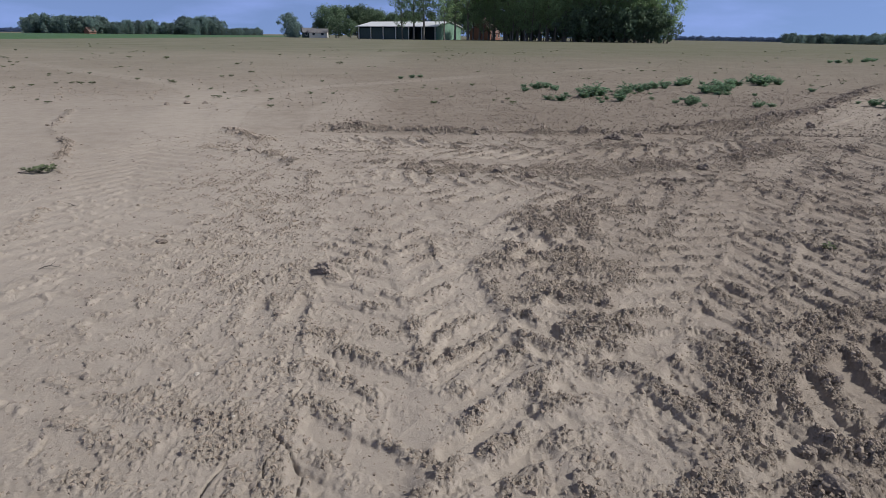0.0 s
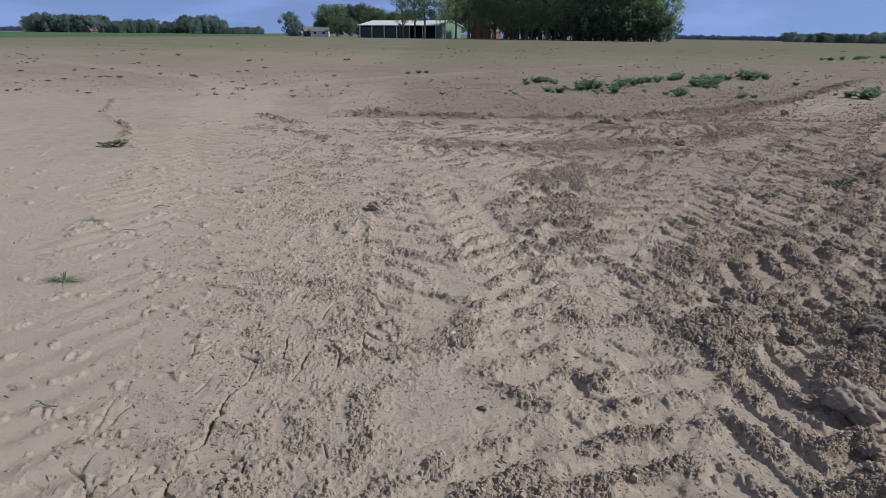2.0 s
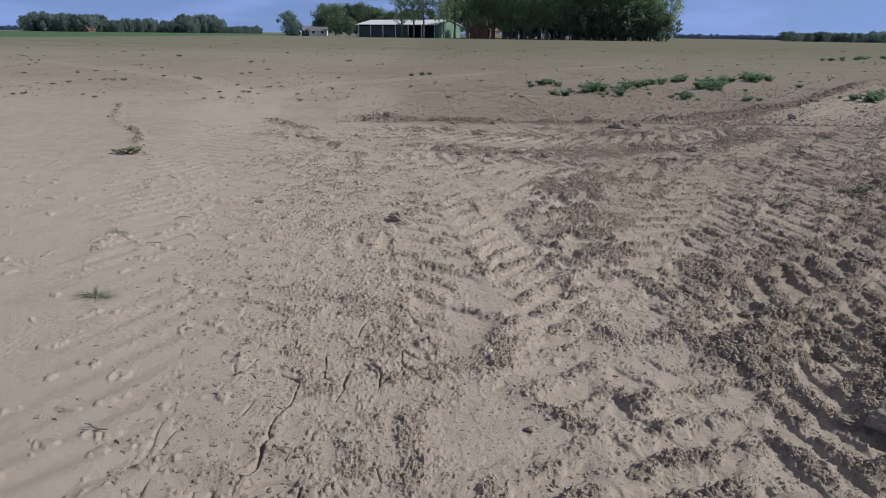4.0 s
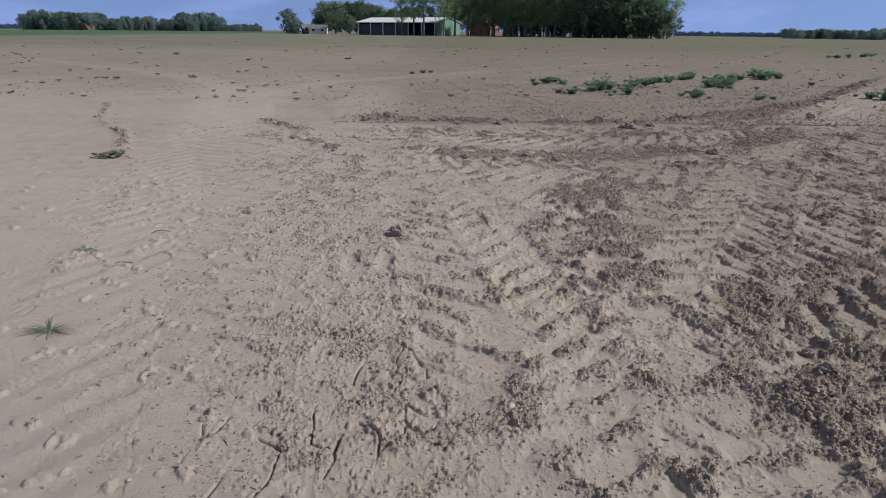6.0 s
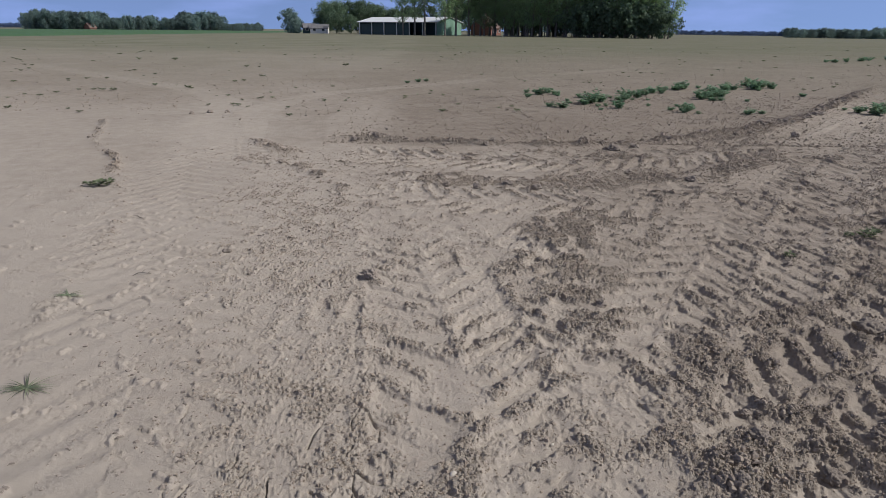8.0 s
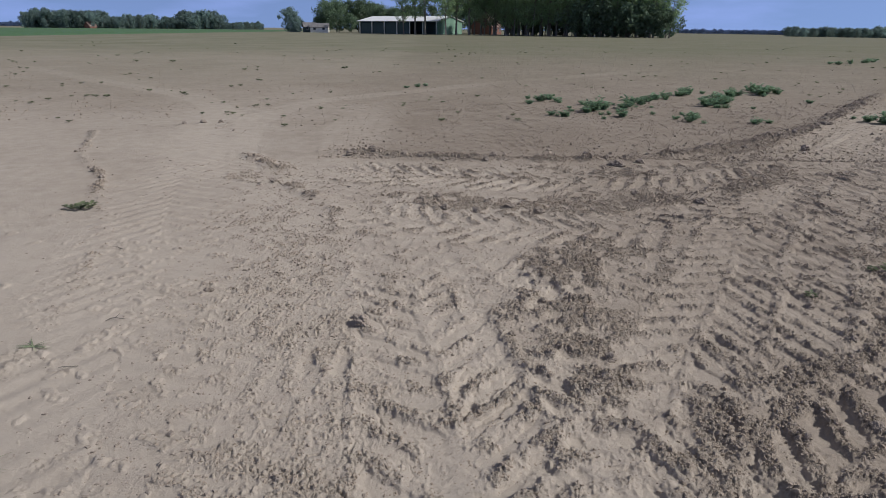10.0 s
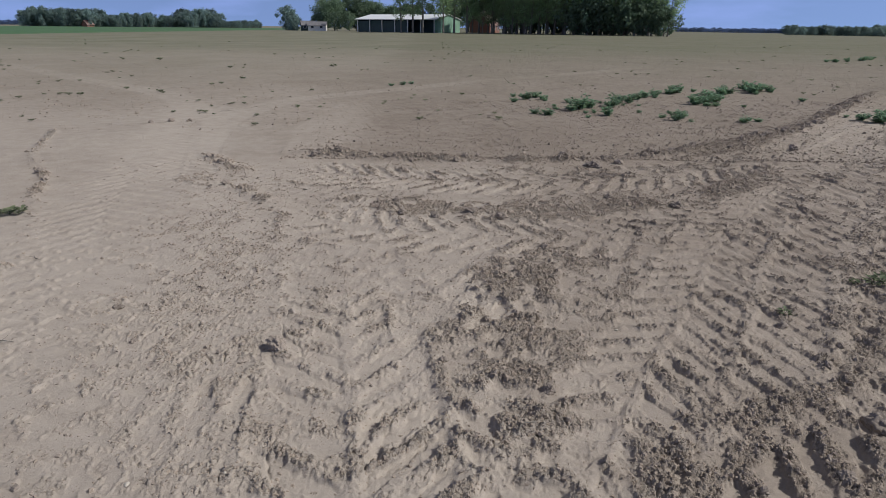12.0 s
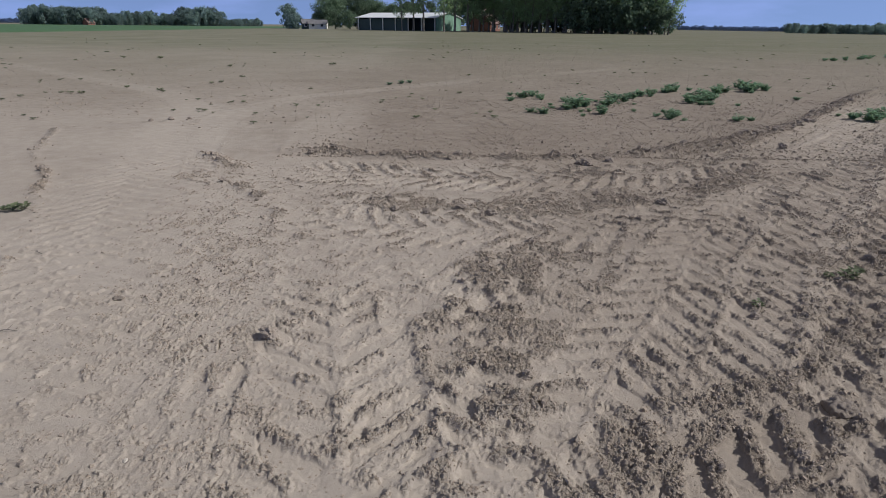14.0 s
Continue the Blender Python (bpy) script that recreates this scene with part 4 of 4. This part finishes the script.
def crumb_stuff():
    """Loose crumbs, thickest on the ribs and the broken ground."""
    rng = np.random.default_rng(3)
    n = 440000
    y = 0.2 + 8.0 * rng.random(n) ** 1.6
    x = rng.uniform(-0.75, 1.0, n) * (0.72 * (y + 1.0) + 0.35)
    far = np.arange(n) % 5 == 0
    y = np.where(far, 7.2 + 8.5 * rng.random(n) ** 1.2, y)
    x = np.where(far, rng.uniform(-0.25, 1.0, n) * 0.75 * (y + 1.0), x)
    z, crumb, dry, crop = relief(x, y, np.full(n, 0.009))
    keep = np.nonzero(rng.random(n) < np.clip((crumb - 0.08) * 1.6, 0.008 + 0.045 * step(-0.6, 0.4, x + 0.25 * y + 0.6 + 0.8 * fbm(x, y, 4, 2)), 1))[0]
    keep = keep[:140000]
    x, y, z, crumb = x[keep], y[keep], z[keep], crumb[keep]
    n = len(x)
    size = (0.0025 + 0.003 * rng.random(n) ** 2 + 0.007 * rng.random(n) ** 12 * (0.4 + crumb)) * (0.85 + 0.08 * np.minimum(y, 14))
    me = lump_mesh("soil_crumbs", x, y, z - size * 0.15, size, 0.9, rng, CLOD_MOIST)
    return tagged(new("soil_crumbs", me), "loose brown crumbs of clay over the tracks", "soil", kind="stuff")


crumb_stuff()


def crust_flakes():
    """Thin curled flakes lifted from the dry crust between the tracks."""
    rng = np.random.default_rng(5)
    n = 3600
    y = 0.4 + 8.0 * rng.random(n) ** 1.4
    x = -0.6 - 0.22 * y + rng.normal(0, 0.6, n) * (0.7 + 0.14 * y)
    keep = fbm(x * 1.7, y * 1.7, 6, 2) > rng.random(n) * 0.5 - 0.3
    x, y = x[keep], y[keep]
    n = len(x)
    z = relief(x, y, np.full(n, 0.009))[0]
    size = 0.0035 + 0.0065 * rng.random(n) ** 2.5
    me = lump_mesh("crust_flakes", x, y, z + size * 0.1, size, 0.7, rng, CLOD, 1.6, 0.4)
    return tagged(new("crust_flakes", me), "curled flakes of dry crust on pale soil", "soil", kind="stuff")


crust_flakes()


def field_lumps():
    """Small lumps scattered over the sown field farther out."""
    rng = np.random.default_rng(8)
    n = 24000
    y = 8.4 + 75 * rng.random(n) ** 2.6
    x = (rng.random(n) * 2 - 1) * (0.85 * (y + 1.0))
    z, crumb, dry, crop = relief(x, y, np.full(n, 0.05))
    keep = (dry < 0.66) & ((x > -2) | (y > 10 + 3 * rng.random(n)))
    x, y, z = x[keep], y[keep], z[keep]
    n = len(x)
    size = 0.006 + 0.007 * rng.random(n) ** 2 + 0.018 * rng.random(n) ** 12
    me = lump_mesh("field_lumps", x, y, z + size * 0.15, size, 0.9, rng, CLOD_MOIST)
    return tagged(new("field_lumps", me), "small lumps of soil over the sown field", "soil", kind="stuff")


field_lumps()


# ---- plants on the field ----
def leaflet(lv, lf, p, out, up, size, rng):
    side = out.cross(up).normalized()
    q = len(lv)
    tip = p + out * size
    lv += [p, p + out * size * 0.45 + side * size * 0.34 + up * size * 0.1, tip - up * size * 0.12, p + out * size * 0.45 - side * size * 0.34 + up * size * 0.1]
    lf += [(q, q + 1, q + 2), (q, q + 2, q + 3)]


def potato_meshes(seed, high, wide, stems=10):
    rng = random.Random(seed)
    stalks, lv, lf = [], [], []
    for k in range(stems):
        ang = k * 2.4 + rng.uniform(-0.5, 0.5)
        out = Vector((math.cos(ang), math.sin(ang), 0))
        reach = wide * 0.5 * rng.uniform(0.3, 1.0)
        top = high * rng.uniform(0.45, 1.0) * (1.1 - 0.5 * reach / wide)
        path = [out * reach * f ** 1.3 + Vector((0, 0, top * f ** 0.8)) for f in (0, 0.35, 0.7, 1.0)]
        sv, sf = [], []
        limb(sv, sf, path, [0.008, 0.007, 0.005, 0.003], 5)
        stalks.append(quads_mesh("stem", sv, sf, STEM, True))
        for f in (0.15, 0.3, 0.45, 0.6, 0.75, 0.88, 1.0):
            at = out * reach * f ** 1.3 + Vector((0, 0, top * f ** 0.8))
            a2 = ang + rng.uniform(-2.4, 2.4)
            d = Vector((math.cos(a2), math.sin(a2), rng.uniform(0.0, 0.5))).normalized()
            length = high * rng.uniform(0.25, 0.42)
            for g in (0.45, 0.8):
                for s in (-1, 1):
                    w = d.copy()
                    w.rotate(Matrix.Rotation(s * 1.0, 3, "Z"))
                    w = (w + Vector((rng.uniform(-0.5, 0.5), rng.uniform(-0.5, 0.5), rng.uniform(-0.7, 0.2)))).normalized()
                    leaflet(lv, lf, at + d * length * g, w, Vector((rng.uniform(-0.7, 0.7), rng.uniform(-0.7, 0.7), 1)).normalized(), rng.uniform(0.05, 0.085), rng)
            leaflet(lv, lf, at + d * length, d, Vector((0, 0, 1)), rng.uniform(0.08, 0.12), rng)
    return stalks, quads_mesh("foliage", lv, lf, LEAF_POTATO)


POTATOES = [potato_meshes(200 + k, 0.19 + 0.025 * k, 0.36 + 0.06 * k) for k in range(4)]


def potato_plant(x, y, scale):
    top = new("potato_plant")
    kind = POTATOES[random.randrange(4)]
    for m in kind[0]:
        part("stem", m, None, top)
    part("foliage", kind[1], None, top)
    top.matrix_basis = pose(x, y, float(height(x, y, 0.03)[0]) - 0.01, 0, 0, random.uniform(0, 360)) @ Matrix.Diagonal((scale * random.uniform(0.9, 1.3), scale, scale * random.uniform(1.0, 1.45), 1))
    return tagged(top, "leafy green potato plant growing wild in bare soil", "potato plant", "potato plants in the field")


random.seed(21)
for x, y, s in ((2.55, 12.9, 0.7), (2.3, 13.1, 0.5), (3.45, 13.9, 1.05), (3.75, 14.2, 0.9), (3.2, 13.6, 0.7), (3.82, 12.9, 0.75), (4.3, 14.3, 0.8), (4.6, 14.9, 0.9), (4.95, 15.1, 0.7), (5.4, 15.9, 0.65), (5.8, 16.5, 0.9), (6.2, 16.8, 0.75), (6.9, 17.5, 0.95), (7.2, 17.8, 1.0), (6.55, 14.9, 1.05), (6.9, 15.2, 1.0), (7.3, 15.5, 0.85), (7.7, 16.5, 0.6), (8.2, 17.2, 0.95), (8.6, 17.6, 0.8), (9.4, 17.8, 1.2), (9.75, 18.2, 1.25), (9.6, 18.6, 1.0), (5.05, 12.25, 0.7), (5.3, 12.6, 0.65), (6.35, 12.05, 0.5), (6.7, 12.2, 0.45), (2.5, 15.9, 0.8), (2.8, 16.3, 0.75), (2.95, 15.9, 0.6), (2.1, 15.2, 0.5), (9.2, 12.2, 0.95), (9.6, 12.6, 0.9), (9.0, 12.5, 0.6), (9.7, 15.8, 0.6), (-0.95, 19.6, 0.6), (-1.3, 19.2, 0.5), (-0.7, 19.9, 0.5)):
    potato_plant(x, y, s * 0.85)
    for k in range(2 if s > 0.6 else 0):
        potato_plant(x + random.uniform(-0.5, 0.5), y + random.uniform(-1.1, 1.1), s * random.uniform(0.25, 0.45))


for k in range(16):
    x = random.uniform(22, 31)
    potato_plant(x, 0.75 * x + 18.6 + random.uniform(-0.6, 0.6), random.uniform(0.45, 0.85))


def weed_mesh(seed, leaves, size):
    rng = random.Random(seed)
    lv, lf = [], []
    for k in range(leaves):
        ang = k * 2.4 + rng.uniform(-0.4, 0.4)
        r = size * 0.5 * math.sqrt(rng.random())
        d = Vector((math.cos(ang), math.sin(ang), rng.uniform(0.05, 0.8))).normalized()
        leaflet(lv, lf, Vector((math.cos(ang) * r * 0.6, math.sin(ang) * r * 0.6, size * 0.12 + size * 0.25 * rng.random())), d, Vector((rng.uniform(-0.4, 0.4), rng.uniform(-0.4, 0.4), 1)).normalized(), size * rng.uniform(0.22, 0.42), rng)
    for k in range(5):
        ang = k * 1.3
        limb(lv, lf, [Vector((0, 0, -0.01)), Vector((math.cos(ang) * size * 0.15, math.sin(ang) * size * 0.15, size * 0.2)), Vector((math.cos(ang) * size * 0.3, math.sin(ang) * size * 0.3, size * 0.28))], [0.004, 0.003, 0.002], 4)
    return quads_mesh("weed", lv, lf, LEAF_WEED)


WEEDS = [weed_mesh(300 + k, 26 + 6 * k, 0.2) for k in range(4)]


def weed(x, y, scale, label="small dull green weed in dry soil"):
    ob = new("weed", WEEDS[random.randrange(4)])
    ob.matrix_basis = pose(x, y, float(height(x, y, 0.03)[0]) + 0.003, 0, 0, random.uniform(0, 360)) @ Matrix.Diagonal((scale, scale, scale * 0.8, 1))
    return tagged(ob, label, "weed", "weeds in the field")


random.seed(31)
weed(-3.96, 5.78, 0.95, "low leafy green weed on smooth soil")
weed(-3.88, 5.8, 0.8, "low leafy green weed on smooth soil")
weed(-4.06, 5.78, 0.7, "low leafy green weed on smooth soil")
for x, y, s in ((3.46, 4.24, 0.8), (3.55, 4.3, 0.7), (2.5, 3.71, 0.5), (3.3, 4.22, 0.4)):
    weed(x, y, s, "small green weed beside a tyre print")
for x, y, s in ((-7.52, 16.9, 0.9), (-7.3, 16.6, 0.7), (-9.5, 16.0, 1.0), (-9.2, 16.0, 0.9), (-9.8, 16.1, 0.7), (-8.8, 17.6, 0.8), (-4.72, 28.3, 1.6), (-14.6, 32.5, 1.7), (-16.7, 32.8, 1.6), (-8.95, 26.8, 1.2)):
    weed(x, y, s)
for k in range(360):
    y = 12 + 62 * random.random() ** 1.5
    x = random.uniform(-0.8, 0.85) * (y + 1)
    if k % 3 == 0:
        ax, ay = x, y
    elif k % 3 == 1:
        x, y = ax + random.gauss(0, 0.5), ay + random.gauss(0, 0.5)
    if not (1.5 < x < 10.5 and 11 < y < 19):
        weed(x, y, random.uniform(0.2, 0.62) * (1 + y * 0.014))


def grass_tuft(x, y, size, blades, seed):
    rng = random.Random(seed)
    lv, lf = [], []
    for k in range(blades):
        ang = rng.choice((0.0, math.pi)) + rng.gauss(0, 0.45) if k % 3 else rng.uniform(0, 6.28)
        out = Vector((math.cos(ang), math.sin(ang), 0))
        side = Vector((-out.y, out.x, 0)) * 0.004
        length = size * rng.uniform(0.5, 1.0)
        lift = rng.uniform(0.02, 0.09)
        q = len(lv)
        for f in (0, 0.3, 0.6, 1.0):
            c = out * length * f + Vector((0, 0, 0.005 + length * lift * math.sin(f * 2.6)))
            lv += [c - side * (1.05 - f), c + side * (1.05 - f)]
        lf += [(q + 2 * i, q + 2 * i + 1, q + 2 * i + 3, q + 2 * i + 2) for i in range(3)]
    ob = new("grass_tuft", quads_mesh("grass_tuft", lv, lf, GRASS))
    ob.matrix_basis = pose(x, y, float(height(x, y, 0.02)[0]), 0, 0, 0)
    return tagged(ob, "flattened grey-green grass tuft on pale dry soil", "grass", "grass tufts")


grass_tuft(-2.18, 1.94, 0.17, 34, 1)
grass_tuft(-2.6, 2.97, 0.14, 16, 2)


# ---- pebbles and scraps ----
PEBBLE = varied("pale_pebble", (0.42, 0.38, 0.33), (0.55, 0.51, 0.45), 30.0, 0.8, 0.3, 0.002)


def pebble(x, y, size, seed):
    bm = bmesh.new()
    bmesh.ops.create_icosphere(bm, subdivisions=2, radius=0.5)
    off = Vector((seed * 5.1, seed * 2.3, seed))
    for v in bm.verts:
        d = v.co.normalized()
        v.co = d * 0.5 * (0.85 + 0.3 * noise.noise(d * 1.4 + off))
    ob = new("pebble", mesh_from("pebble", bm, PEBBLE, True))
    ob.matrix_basis = pose(x, y, float(height(x, y)[0]) + size * 0.2, 0, 0, seed * 50) @ Matrix.Diagonal((size * 1.3, size, size * 0.7, 1))
    return tagged(ob, "small pale pebble lying on dry soil", "pebble", "pebbles on the field")


for k, (x, y, size) in enumerate(((-0.14, 1.35, 0.03), (-1.0, 2.2, 0.026), (-1.55, 3.95, 0.016), (1.35, 3.5, 0.018), (-0.75, 1.9, 0.014), (-0.62, 2.25, 0.014), (-1.35, 1.0, 0.014), (0.28, 1.55, 0.018))):
    pebble(x, y, size, k + 1)


def dry_stalk(x, y, length, turn):
    """A bent dry stalk lying on the crust."""
    verts, faces = [], []
    pts = [Vector((f * length, 0.12 * length * math.sin(f * 5), 0.006 + 0.1 * length * math.sin(f * 3.0))) for f in (0, 0.25, 0.5, 0.75, 1.0)]
    limb(verts, faces, pts, [0.003, 0.004, 0.003, 0.003, 0.0015], 5)
    limb(verts, faces, [pts[2], pts[2] + Vector((0.2, 0.25, 0.1)) * length], [0.002, 0.001], 4)
    ob = new("dry_stalk", quads_mesh("dry_stalk", verts, faces, BARK, True))
    ob.matrix_basis = pose(x, y, float(height(x, y)[0]), 0, 0, turn)
    return tagged(ob, "short brown dry stalk on pale soil", "stalk", "dry stalks")


for x, y, length, turn in ((-1.52, 0.82, 0.1, 170), (-2.35, 3.3, 0.12, 20), (-2.2, 2.75, 0.1, 200), (-2.9, 4.6, 0.12, 150), (0.62, 2.5, 0.1, 40)):
    dry_stalk(x, y, length, turn)
